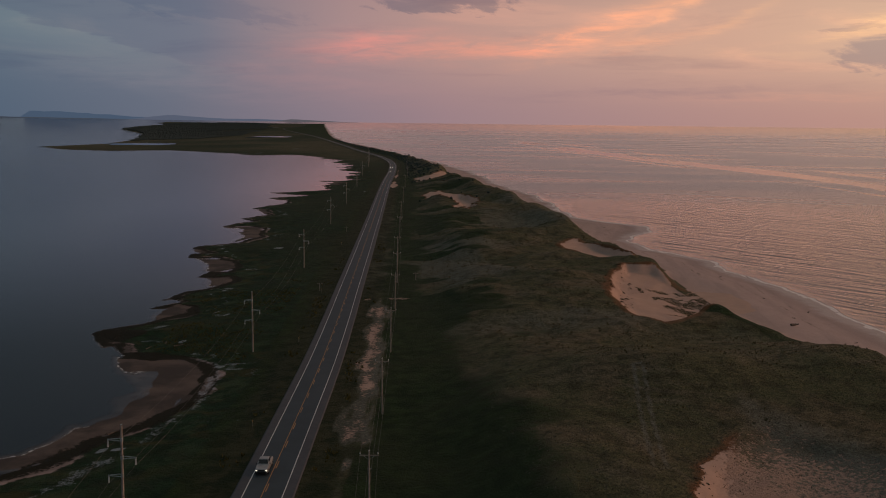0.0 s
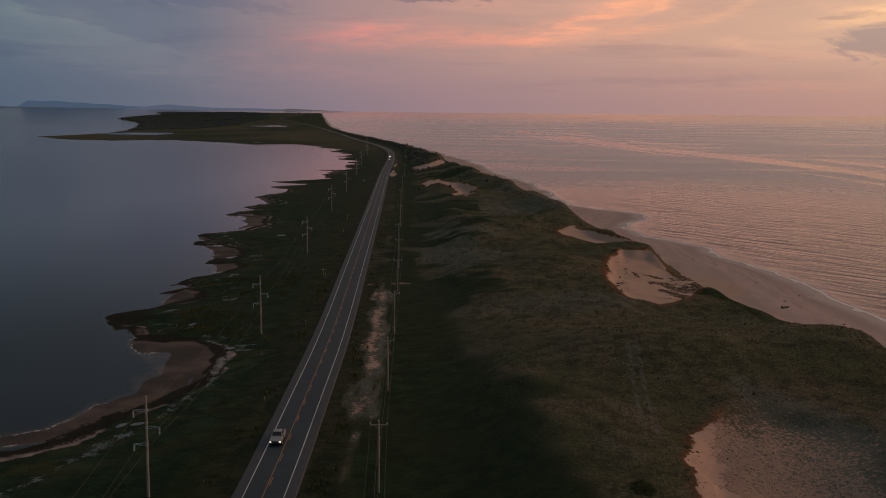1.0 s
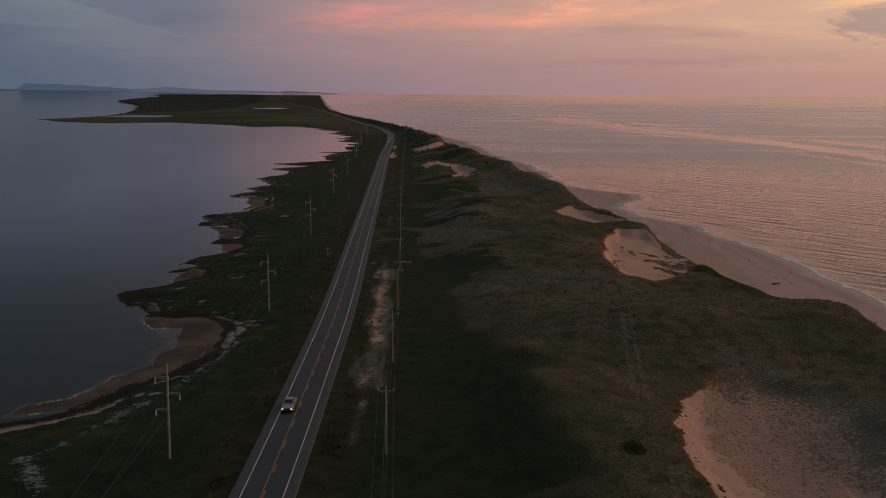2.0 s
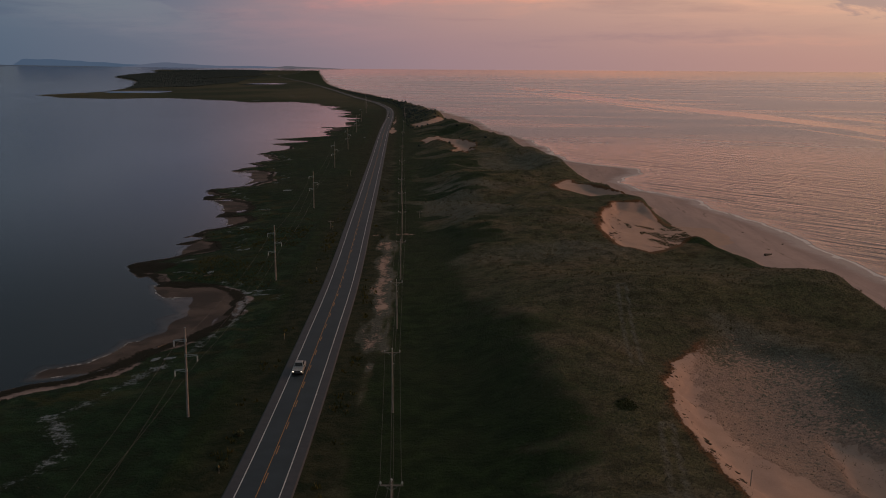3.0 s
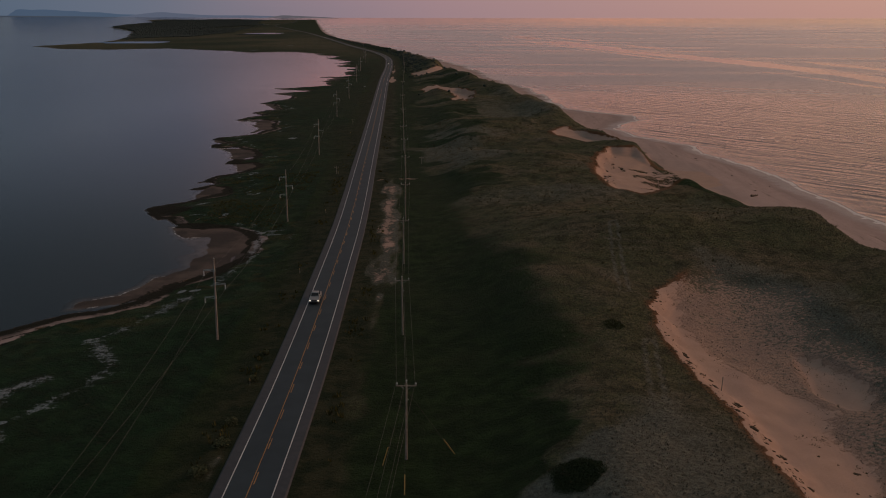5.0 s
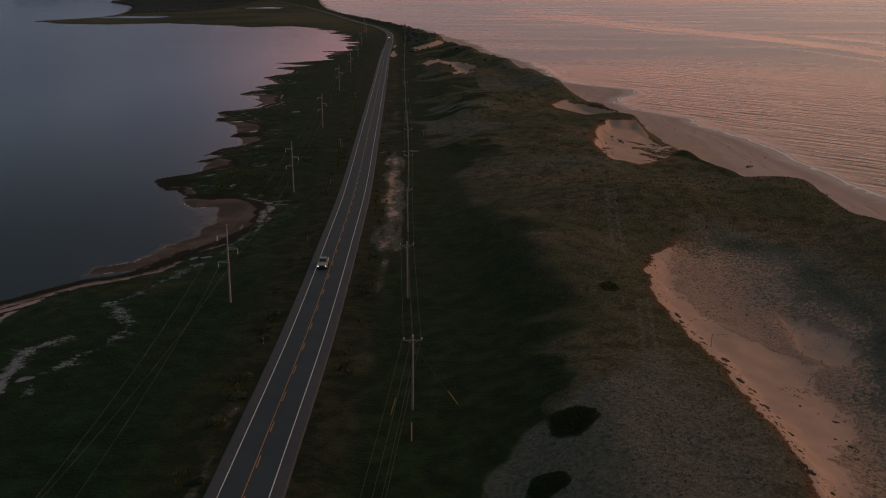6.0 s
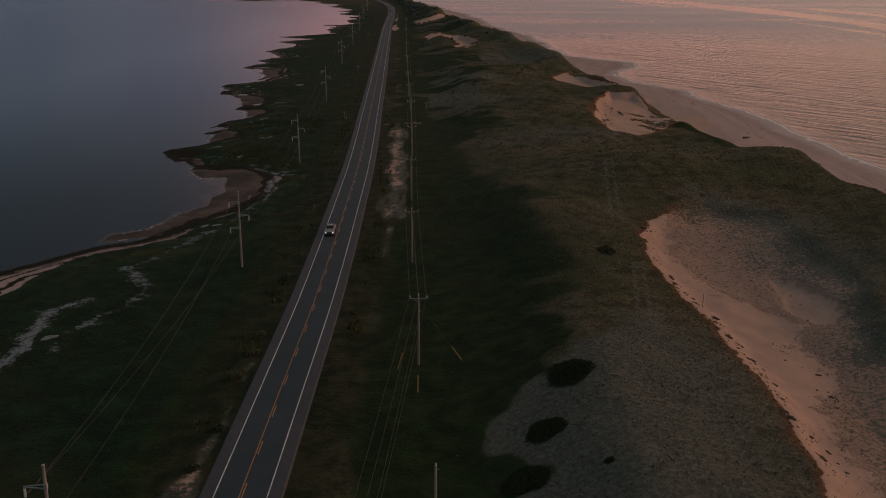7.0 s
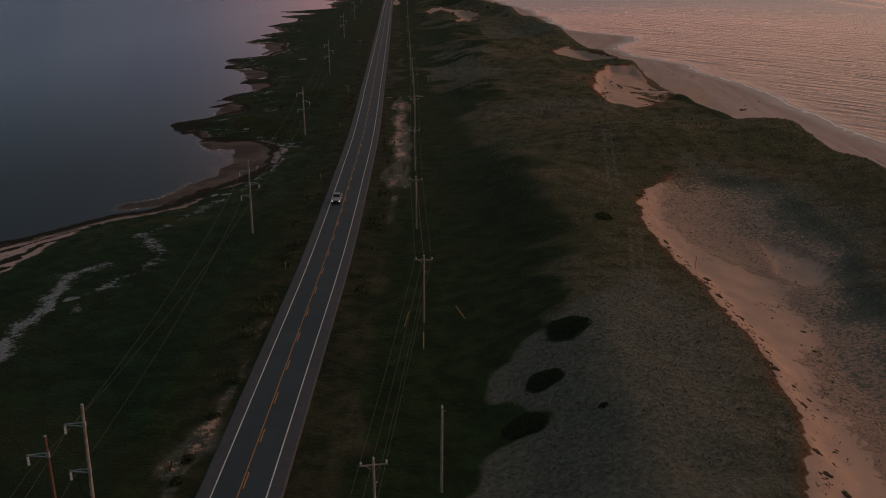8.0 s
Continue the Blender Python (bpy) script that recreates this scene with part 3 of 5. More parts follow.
    wet = k.math("ADD", k.attr("wet"), k.math("MULTIPLY", off1, 5.0))
    sand = k.mix(k.step(wet, 52.0, 22.0), sand, k.mix(n1, (0.365, 0.275, 0.258), (0.45, 0.345, 0.322)))
    bands = k.noise(k.stretch(p, 0.16, 0.018, 1.0, 6), 1.0, 6, 0.62, 0.5)
    sand = k.mix(k.math("MULTIPLY", k.math("MULTIPLY", k.step(wet, 50.0, 30.0), k.step(bands, 0.42, 0.66)), 0.40), sand, (0.255, 0.205, 0.198))
    sand = k.mix(k.math("MULTIPLY", k.step(wet, 13.0, 5.0), k.step(n1, 0.2, 0.7, 0.2, 0.5)), sand, (0.22, 0.17, 0.16))
    mud = k.math("MULTIPLY", k.attr("mud"), k.step(wet, 8.0, 4.0))
    sand = k.mix(mud, sand, k.mix(k.step(k.noise(p, 0.09, 5, 0.6, 0.3), 0.40, 0.62), (0.062, 0.052, 0.048), k.mix(n1, (0.088, 0.070, 0.061), (0.150, 0.117, 0.102))))
    soaked = k.math("MULTIPLY", k.math("MULTIPLY", k.step(wet, 9.0, 2.0), 0.5), k.math("SUBTRACT", 1.0, k.attr("mud")))
    gaps = k.step(k.math("ADD", k.attr("cover"), k.math("ADD", k.math("MULTIPLY", off2, 1.9), k.math("MULTIPLY", off1, 0.5))), 0.34, 0.66)
    grass = k.mix(gaps, k.mix(0.25, sand, (0.2, 0.16, 0.13)), grass)
    cut = k.math("ADD", k.attr("bare"), k.math("ADD", k.math("MULTIPLY", off1, 2.8), k.math("MULTIPLY", off2, 3.4)))
    eaten = k.math("MAXIMUM", k.math("MULTIPLY", k.step(cut, -2.0, -0.5), k.step(k.attr("scarp"), 0.1, 0.6, 0.0, 0.7)), k.step(k.math("ADD", k.attr("scarp"), k.math("MULTIPLY", off2, 0.5)), 0.5, 0.9, 0.0, 0.55))
    rust = k.mix(k.math("MULTIPLY", eaten, gaps), grass, (0.17, 0.070, 0.032))
    drift = k.noise(k.stretch(p, 0.5, 0.05, 1.0, 4), 1.0, 5, 0.65)
    tide = k.math("MULTIPLY", k.step(wet, 26.0, 18.0), k.step(wet, 8.0, 14.0))
    sand = k.mix(k.math("MULTIPLY", k.math("MULTIPLY", tide, k.step(drift, 0.58, 0.68)), 0.6), sand, (0.10, 0.08, 0.07))
    isbare = k.step(cut, -0.2, 0.45)
    col = k.mix(isbare, rust, sand)
    white = k.step(k.math("ADD", k.attr("salt"), k.math("ADD", k.math("MULTIPLY", off2, 3.6), k.math("MULTIPLY", off1, 2.6))), 0.15, 1.0)
    col = k.mix(k.math("MULTIPLY", k.math("MULTIPLY", white, k.step(n3, 0.3, 0.6, 0.2, 1.0)), 0.75), col, (0.33, 0.38, 0.44))
    weed = k.step(k.math("ADD", k.attr("wrack"), k.math("MULTIPLY", off2, 1.8)), 0.05, 0.35)
    col = k.mix(weed, col, k.mix(n3, (0.008, 0.008, 0.005), (0.024, 0.022, 0.013)))
    k.put(out.inputs["Base Color"], col)
    k.put(out.inputs["Roughness"], k.math("SUBTRACT", 0.9, soaked))
    k.put(out.inputs["Specular IOR Level"], k.math("MULTIPLY_ADD", soaked, 0.8, 0.1))
    tall = k.math("MULTIPLY", n2, k.step(isbare, 1.0, 0.0, 0.10, 1.0))
    k.put(out.inputs["Normal"], k.bump(n3, 0.4, 0.10, k.bump(tall, 0.8, 0.7)))
    return m


def water_material(name, base, calm):
    m, k, old = material(name)
    k.t.nodes.remove(old)
    p = k.pos()
    depth = k.attr("depth")
    # the far water is drawn nearer on a rising sheet, but lies level
    away = k.node("ShaderNodeVectorMath", operation="LENGTH")
    k.put(away.inputs[0], p)
    flat_up = k.node("ShaderNodeCombineXYZ")
    flat_up.inputs[2].default_value = 1.0
    open_water = k.math("SUBTRACT", 1.0, k.attr("still"))
    level = k.mix(k.math("MULTIPLY", k.step(away.outputs["Value"], 2700.0, 3100.0), open_water), k.node("ShaderNodeNewGeometry").outputs["Normal"], flat_up.outputs[0])
    if calm:
        broad = k.noise(k.stretch(p, 0.0035, 0.014, 1.0, 8), 1.0, 4)
        east = k.node("ShaderNodeSeparateXYZ")
        k.put(east.inputs[0], p)
        open_ = k.math("MULTIPLY", k.math("SUBTRACT", 1.0, k.attr("still")), k.step(k.math("ADD", east.outputs[0], k.math("MULTIPLY", broad, 120.0)), 0.0, -420.0))
        rough = k.math("ADD", k.step(broad, 0.4, 0.7, 0.03, 0.09), k.math("MULTIPLY", open_, 0.08))
        fine = k.noise(k.stretch(p, 0.5, 1.1, 1.0, 10), 1.0, 3)
        rough = k.math("MULTIPLY", rough, k.math("SUBTRACT", 1.0, k.attr("still")))
        normal = k.bump(fine, k.math("MULTIPLY", k.math("ADD", k.step(broad, 0.35, 0.7, 0.02, 0.09), k.math("MULTIPLY", open_, 0.45)), k.math("SUBTRACT", 1.0, k.attr("still"))), 0.35, level)
        foam_far, foam_at = 0.07, 0.02
    else:
        axes = k.node("ShaderNodeSeparateXYZ")
        k.put(axes.inputs[0], p)
        sway = k.math("MULTIPLY_ADD", k.noise(k.stretch(p, 0.0006, 0.0018, 1.0), 1.0, 5, 0.6), 70.0, -35.0)
        fray = k.noise(k.stretch(p, 0.012, 0.0022, 1.0), 1.0, 5, 0.6)
        along = axes.outputs[1]
        past = k.math("MAXIMUM", k.math("SUBTRACT", along, 1800.0), 0.0)
        main = k.math("ADD", k.math("MULTIPLY_ADD", along, -0.1026, 508.0), k.math("MULTIPLY", k.math("MULTIPLY", past, past), 0.00003))
        outer = k.math("SUBTRACT", k.math("MULTIPLY_ADD", along, -0.347, 2587.0), k.math("MULTIPLY", k.math("MAXIMUM", k.math("SUBTRACT", along, 4052.0), 0.0), 0.93))
        smooth_ = 0.0
        for line_x, aside, half_, amount in ((main, 0.0, 34.0, 1.0), (main, 95.0, 22.0, 0.6), (main, -58.0, 10.0, 0.5), (outer, 0.0, 46.0, 0.9), (outer, -330.0, 24.0, 0.5), (outer, -560.0, 30.0, 0.5)):
            off_ = k.math("DIVIDE", k.math("SUBTRACT", k.math("ADD", axes.outputs[0], sway), k.math("ADD", line_x, aside)), half_)
            line_ = k.math("MULTIPLY", k.math("POWER", 2.718, k.math("MULTIPLY", k.math("MULTIPLY", off_, off_), -1.0)), amount)
            smooth_ = k.math("MAXIMUM", line_, smooth_)
        slick = k.math("SUBTRACT", 0.62, k.math("MULTIPLY", k.math("MULTIPLY", k.math("MULTIPLY", smooth_, k.step(along, 3300.0, 2700.0, 0.1, 1.0)), k.step(fray, 0.30, 0.64)), 0.31))
        wave = k.noise(k.stretch(p, 0.135, 0.020, 1.0, -40), 1.0, 3, 0.5, 0.35)
        crest = k.math("SUBTRACT", 1.0, k.math("ABSOLUTE", k.math("MULTIPLY_ADD", wave, 2.0, -1.0)))
        wave2 = k.noise(k.stretch(p, 0.55, 0.12, 1.0, -30), 1.0, 4)
        span_ = k.node("ShaderNodeVectorMath", operation="LENGTH")
        k.put(span_.inputs[0], p)
        near = k.step(span_.outputs["Value"], 1500.0, 300.0, 0.22, 1.0)
        hazy = k.math("MULTIPLY", k.step(span_.outputs["Value"], 350.0, 1100.0), k.step(span_.outputs["Value"], 4700.0, 3600.0, 0.35, 1.0))
        lanes_ = k.step(k.noise(k.stretch(p, 0.0022, 0.0085, 1.0, 12), 1.0, 6, 0.62, 0.4), 0.34, 0.66, 0.62, 1.18)
        hazy = k.math("MULTIPLY", hazy, lanes_)
        rough = k.step(slick, 0.4, 0.6, 0.05, k.math("ADD", k.math("MULTIPLY", hazy, 0.31), k.math("MULTIPLY_ADD", near, 0.09, 0.02)))
        normal = k.bump(crest, k.math("MULTIPLY", near, k.step(slick, 0.35, 0.6, 0.1, 0.7)), 0.8, level)
        normal = k.bump(wave2, k.math("MULTIPLY", near, k.step(slick, 0.4, 0.6, 0.05, 0.5)), 0.34, normal)
        foam_far, foam_at = 0.088, 0.055
    lace = k.noise(p, 0.5, 5, 0.65)
    foam = k.math("MULTIPLY", k.step(depth, foam_far, foam_at), k.step(lace, *((0.40, 0.54) if calm else (0.28, 0.42))))
    foam = k.math("MULTIPLY", foam, k.step(k.noise(p, 0.03, 2), *((0.42, 0.56) if calm else (0.14, 0.26))))
    body = k.node("ShaderNodeBsdfDiffuse")
    k.put(body.inputs["Color"], k.mix(foam, base, (0.46, 0.45, 0.45) if calm else (0.76, 0.71, 0.69)))
    clear = k.node("ShaderNodeBsdfTransparent")
    under = k.node("ShaderNodeMixShader")
    k.put(under.inputs[0], k.math("MAXIMUM", k.step(depth, -0.02, 0.34 if calm else 0.6), foam))
    k.put(under.inputs[1], clear.outputs[0])
    k.put(under.inputs[2], body.outputs[0])
    gloss = k.node("ShaderNodeBsdfGlossy")
    k.put(gloss.inputs["Color"], k.mix(k.attr("still"), (0.87, 0.84, 0.86), (0.98, 0.98, 0.98)) if calm else (0.97, 0.89, 0.87))
    k.put(gloss.inputs["Roughness"], rough)
    k.put(gloss.inputs["Normal"], normal)
    skin = k.node("ShaderNodeFresnel")
    skin.inputs["IOR"].default_value = 1.33
    k.put(skin.inputs["Normal"], normal)
    both = k.node("ShaderNodeMixShader")
    k.put(both.inputs[0], k.math("MULTIPLY", skin.outputs[0], k.math("SUBTRACT", 1.0, foam)))
    k.put(both.inputs[1], under.outputs[0])
    k.put(both.inputs[2], gloss.outputs[0])
    k.put(m.node_tree.nodes["Material Output"].inputs[0], both.outputs[0])
    return m


def plain(name, dark, light, rough=0.8, scale=4.0, metal=0.0, bump=0.0):
    """Paint, wood or metal with a grain at two sizes."""
    m, k, out = material(name)
    at = k.node("ShaderNodeTexCoord").outputs["Object"]
    f = k.math("ADD", k.math("MULTIPLY", k.noise(at, scale, 5), 0.65), k.math("MULTIPLY", k.noise(at, scale * 0.13, 3), 0.35))
    k.put(out.inputs["Base Color"], k.mix(k.step(f, 0.35, 0.65), dark, light))
    out.inputs["Roughness"].default_value, out.inputs["Metallic"].default_value = rough, metal
    if bump:
        k.put(out.inputs["Normal"], k.bump(f, bump, 0.02))
    return m


def asphalt_material():
    m, k, out = material("asphalt")
    p = k.pos()
    n, fine = k.noise(p, 0.25, 5), k.noise(p, 18.0, 2)
    lanes = k.noise(k.stretch(p, 0.9, 0.012, 1.0), 1.0, 3)
    col = k.mix(k.step(n, 0.3, 0.7), (0.023, 0.039, 0.050), (0.033, 0.052, 0.065))
    col = k.mix(k.math("MULTIPLY", k.step(lanes, 0.45, 0.65), 0.10), col, (0.028, 0.028, 0.030))
    col = k.mix(k.math("MULTIPLY", fine, 0.25), col, (0.060, 0.064, 0.068))
    k.put(out.inputs["Base Color"], col)
    out.inputs["Roughness"].default_value = 0.65
    out.inputs["Specular IOR Level"].default_value = 0.25
    k.put(out.inputs["Normal"], k.bump(fine, 0.3, 0.01))
    return m


def leaf_material(name, dark, light):
    m, k, out = material(name)
    r = k.node("ShaderNodeNewGeometry").outputs["Random Per Island"]
    k.put(out.inputs["Base Color"], k.mix(r, dark, light))
    out.inputs["Roughness"].default_value = 0.85
    out.inputs["Specular IOR Level"].default_value = 0.1
    return m


def lamp_material(name, colour, power):
    m, k, out = material(name)
    k.put(out.inputs["Emission Color"], colour)
    out.inputs["Emission Strength"].default_value = power
    return m


GROUND = ground_material()
LAGOON = water_material("lagoon_surface", (0.012, 0.016, 0.019), True)
SEA = water_material("sea_surface", (0.030, 0.030, 0.032), False)
ASPHALT = asphalt_material()
GRAVEL = plain("shoulder_asphalt", (0.038, 0.042, 0.051), (0.054, 0.057, 0.067), 0.75, 1.2)
WHITE_PAINT = plain("road_paint_white", (0.42, 0.42, 0.43), (0.68, 0.68, 0.68), 0.6, 2.0)
YELLOW_PAINT = plain("road_paint_yellow", (0.28, 0.13, 0.035), (0.46, 0.23, 0.06), 0.6, 2.0)
WOOD_GREY = plain("weathered_pole", (0.22, 0.19, 0.165), (0.40, 0.35, 0.31), 0.9, 3.0, bump=0.3)
WOOD_RED = plain("treated_pole", (0.10, 0.05, 0.033), (0.17, 0.088, 0.06), 0.9, 3.0, bump=0.3)
STEEL = plain("galvanised_steel", (0.28, 0.33, 0.34), (0.45, 0.5, 0.5), 0.5, 6.0, 0.6)
GLAZE = plain("insulator_glaze", (0.45, 0.48, 0.48), (0.6, 0.62, 0.62), 0.3, 5.0)
WIRE = plain("aluminium_wire", (0.06, 0.055, 0.05), (0.10, 0.09, 0.08), 0.6, 2.0, 0.2)
MARKER = plain("yellow_guard", (0.46, 0.27, 0.08), (0.60, 0.38, 0.12), 0.5, 3.0)
GRASS_PALE = leaf_material("marram", (0.085, 0.081, 0.062), (0.203, 0.195, 0.158))
GRASS_DARK = leaf_material("heath_leaves", (0.062, 0.058, 0.031), (0.15, 0.130, 0.070))
SHRUB = leaf_material("shrub_leaves", (0.022, 0.030, 0.014), (0.070, 0.078, 0.034))
JUNIPER = leaf_material("juniper_needles", (0.020, 0.029, 0.013), (0.034, 0.044, 0.020))
PALE_LEAF = leaf_material("bush_leaves", (0.045, 0.055, 0.028), (0.12, 0.13, 0.072))
WEED = leaf_material("roadside_weed", (0.03, 0.032, 0.012), (0.13, 0.11, 0.035))
# leaf colour paled and blued to include the distance haze
HAZED_WOODS = leaf_material("hazed_spruce_wood", (0.042, 0.058, 0.058), (0.056, 0.073, 0.070))
MARSH = leaf_material("marsh_blades", (0.013, 0.027, 0.012), (0.030, 0.050, 0.022))
TURF = plain("turf_soil", (0.030, 0.020, 0.012), (0.085, 0.052, 0.032), 0.95, 2.5, bump=0.5)


def haze_glow_material(name, low, high):
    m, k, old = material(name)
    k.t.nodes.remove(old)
    # distance haze put into an even emission colour; the land itself gives no light
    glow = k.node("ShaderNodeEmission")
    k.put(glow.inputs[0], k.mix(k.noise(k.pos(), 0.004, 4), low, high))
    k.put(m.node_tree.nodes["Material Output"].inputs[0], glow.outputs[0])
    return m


def shell(name, verts, faces, mat, smoothed=True):
    me = bpy.data.meshes.new(name)
    verts, faces = np.asarray(verts, np.float32), np.asarray(faces, np.int32)
    n = faces.shape[1]
    me.vertices.add(len(verts))
    me.vertices.foreach_set("co", verts.ravel())
    me.loops.add(faces.size)
    me.loops.foreach_set("vertex_index", faces.ravel())
    me.polygons.add(len(faces))
    me.polygons.foreach_set("loop_start", np.arange(0, faces.size, n, dtype=np.int32))
    me.polygons.foreach_set("loop_total", np.full(len(faces), n, np.int32))
    me.polygons.foreach_set("use_smooth", np.full(len(faces), smoothed))
    me.update(calc_edges=True)
    me.materials.append(mat)
    return me


def part(name, bm, mat, parent=None, label="", at=None):
    me = bpy.data.meshes.new(name)
    bm.to_mesh(me)
    bm.free()
    me.materials.append(mat)
    ob = new(name, me)
    if parent:
        ob.parent = parent
    if at is not None:
        ob.matrix_basis = at
    return tagged(ob, label)


# ---- ground and water ----
def steps(start, stop, first, grow):
    out, s = [start], first
    while abs(out[-1] - start) < abs(stop - start):
        out.append(out[-1] + (s if stop > start else -s))
        s = max(first, grow(abs(out[-1]), s))
    return out


mid_x = list(np.arange(-124, 126.1, 0.75))
left_x = steps(-124.75, -16000, 0.9, lambda v, s: s * 1.032)
right_x = steps(126.9, 16000, 1.2, lambda v, s: s * (1.012 if v < 420 else 1.09))
xs = np.array(left_x[::-1] + mid_x + right_x)
front_y = steps(10, 18000, 0.75, lambda v, s: max(0.75, (v + 45) * (0.0046 if v < 2200 else 0.012)))
back_y = steps(9.2, -9000, 0.9, lambda v, s: s * 1.11)
ys = np.array(back_y[::-1] + front_y)
gx, gy = np.meshgrid(xs, ys)
gz, fields = terrain(gx.ravel(), gy.ravel())
bx, by, bz = bowl(gx.ravel(), gy.ravel(), gz)
nx, ny = len(xs), len(ys)
idx = np.arange(nx * ny).reshape(ny, nx)
quads = np.stack([idx[:-1, :-1], idx[:-1, 1:], idx[1:, 1:], idx[1:, :-1]], -1).reshape(-1, 4)
me = shell("ground", np.stack([bx, by, bz], -1), quads, GROUND)
for key, values in fields.items():
    me.attributes.new(key, "FLOAT", "POINT").data.foreach_set("value", np.clip(values, -20, 60).astype(np.float32))
tagged(new("ground", me), "dark dune grass and heath with bare pink sand", "ground", kind="structure")

road_side = (gx > road_x(gy)).ravel()
wet_cell = (gz < 0.3)[quads].any(axis=1)
for name, mat, here, label in (("lagoon_water", LAGOON, ~road_side, "calm dark lagoon water mirroring the dusk sky"), ("sea_water", SEA, road_side, "rippled sea with a pink evening sheen")):
    f = quads[wet_cell & here[quads].all(axis=1)]
    used, f = np.unique(f, return_inverse=True)
    ux, uy, deep = gx.ravel()[used], gy.ravel()[used], -gz[used]
    swell = np.zeros(len(used))
    if name == "sea_water":
        u, v = 0.77 * ux + 0.63 * uy + 5 * fbm(ux, uy, 60, 601, 3) - 16 * np.exp(-deep), 0.63 * ux - 0.77 * uy
        train = np.sin(u * 2 * math.pi / 10.5 + 2.4 * fbm(ux, uy, 45, 603, 2)) + 0.6 * np.sin(u * 2 * math.pi / 6.3 + 3.1 * fbm(ux, uy, 38, 605, 2) + 1)
        groups = 0.35 + 0.65 * smooth(fbm(u, v * 0.3, 30, 607, 3), -0.4, 0.5)
        swell = 0.10 * np.exp(0.9 * (train - 1)) * 1.5 * groups * smooth(deep, 0.06, 0.9) * (1 - smooth(uy, 500, 1250)) * (1 - smooth(ux, 380, 520))
    wx, wy, wz = bowl(ux, uy, swell)
    me = shell(name, np.stack([wx, wy, wz], -1), f.reshape(-1, 4), mat)
    me.attributes.new("depth", "FLOAT", "POINT").data.foreach_set("value", -gz[used].astype(np.float32))
    still = np.zeros(len(used))
    for px, py, rx, ry in PONDS:
        still = np.maximum(still, smooth(ellipse(ux, uy, px, py, rx * 1.5, ry * 1.5), 0, 0.1))
    me.attributes.new("still", "FLOAT", "POINT").data.foreach_set("value", still.astype(np.float32))
    ob = tagged(new(name, me), label, "water", kind="structure")
    ob.visible_shadow = False


# ---- road ----
def ribbon(y0, y1, off, half, z, step_m=6.0, edge=0.0):
    """A strip along the road between two offsets, with turned-down edges."""
    n = max(2, int((y1 - y0) / step_m) + 1)
    yy = np.linspace(y0, y1, n) if y1 < 900 else np.unique(np.concatenate([np.arange(y0, 900, step_m), np.geomspace(900, y1, 140)]))
    c = road_x(yy)
    t = np.gradient(c, yy)
    nx_, ny_ = 1 / np.sqrt(1 + t * t), -t / np.sqrt(1 + t * t)
    cols = [(off - half - edge, z - 0.3), (off - half, z), (off + half, z), (off + half + edge, z - 0.3)] if edge else [(off - half, z), (off + half, z)]
    rows = [np.stack(bowl(c + o * nx_, yy + o * ny_, np.full(len(yy), h)), -1) for o, h in cols]
    v = np.stack(rows, 1)
    m = len(cols)
    i = np.arange(len(yy) * m).reshape(-1, m)
    return v.reshape(-1, 3), np.stack([i[:-1, :-1], i[:-1, 1:], i[1:, 1:], i[1:, :-1]], -1).reshape(-1, 4)


road = tagged(new("road", shell("road", *ribbon(-300, 10800, 0, 3.02, 2.0, edge=0.05), ASPHALT, False)), "two-lane grey asphalt highway with painted lines", "road", kind="structure")


def road_part(name, mat, label, *args, **kw):
    ob = new(name, shell(name, *ribbon(*args, **kw), mat, False))
    ob.parent = road
    return tagged(ob, label)


road_part("shoulder", GRAVEL, "paler asphalt shoulder", -300, 5000, -3.66, 0.64, 1.985, edge=0.4)
road_part("shoulder", GRAVEL, "paler asphalt shoulder", -300, 5000, 3.66, 0.64, 1.985, edge=0.4)
road_part("edge_line", WHITE_PAINT, "white edge line", -300, 3000, -2.86, 0.075, 2.012)
road_part("edge_line", WHITE_PAINT, "white edge line", -300, 3000, 2.86, 0.075, 2.012)
road_part("centre_line", YELLOW_PAINT, "solid yellow line", -300, 3000, -0.14, 0.06, 2.012)
for i in range(90):
    y0 = -1.5 + 9.6 * i
    road_part("centre_dash", YELLOW_PAINT, "", y0, y0 + 3.2, 0.16, 0.07, 2.012, step_m=1.6)


# ---- far shores ----
def far_land(name, label, a0, a1, top, seed, colour_dark, colour_light, r=4560, base=62, fall=1.0):
    """A low distant coast, as a long ridge with depth, in a self-lit haze colour."""
    n, m = 160, 6
    a = np.linspace(radians(a0), radians(a1), n)
    along = np.linspace(0, 1, n)
    prof = np.minimum(1, along * (22 if top > 30 else 5)) ** 0.7 * np.minimum(1, (1 - along) * 1.3)
    h = top * prof * np.linspace(1, fall, n) * (0.72 + 0.4 * fbm(np.linspace(0, 12, n), np.zeros(n) + seed, 2.5, seed, 4))
    v = []
    for j in range(m):
        q = j / (m - 1)
        rr = r + 80 * q
        v.append(np.stack([rr * np.sin(a), rr * np.cos(a), base - 9 * (1 - prof) + h * math.sin(q * math.pi / 2) ** 0.6 - (6 if j == 0 else 0)], -1))
    v = np.stack(v, 1)
    i = np.arange(n * m).reshape(n, m)
    mat = haze_glow_material(name, colour_dark, colour_light)
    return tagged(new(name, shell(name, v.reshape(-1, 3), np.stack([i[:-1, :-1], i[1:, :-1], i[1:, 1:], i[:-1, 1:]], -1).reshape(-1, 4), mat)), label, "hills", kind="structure")


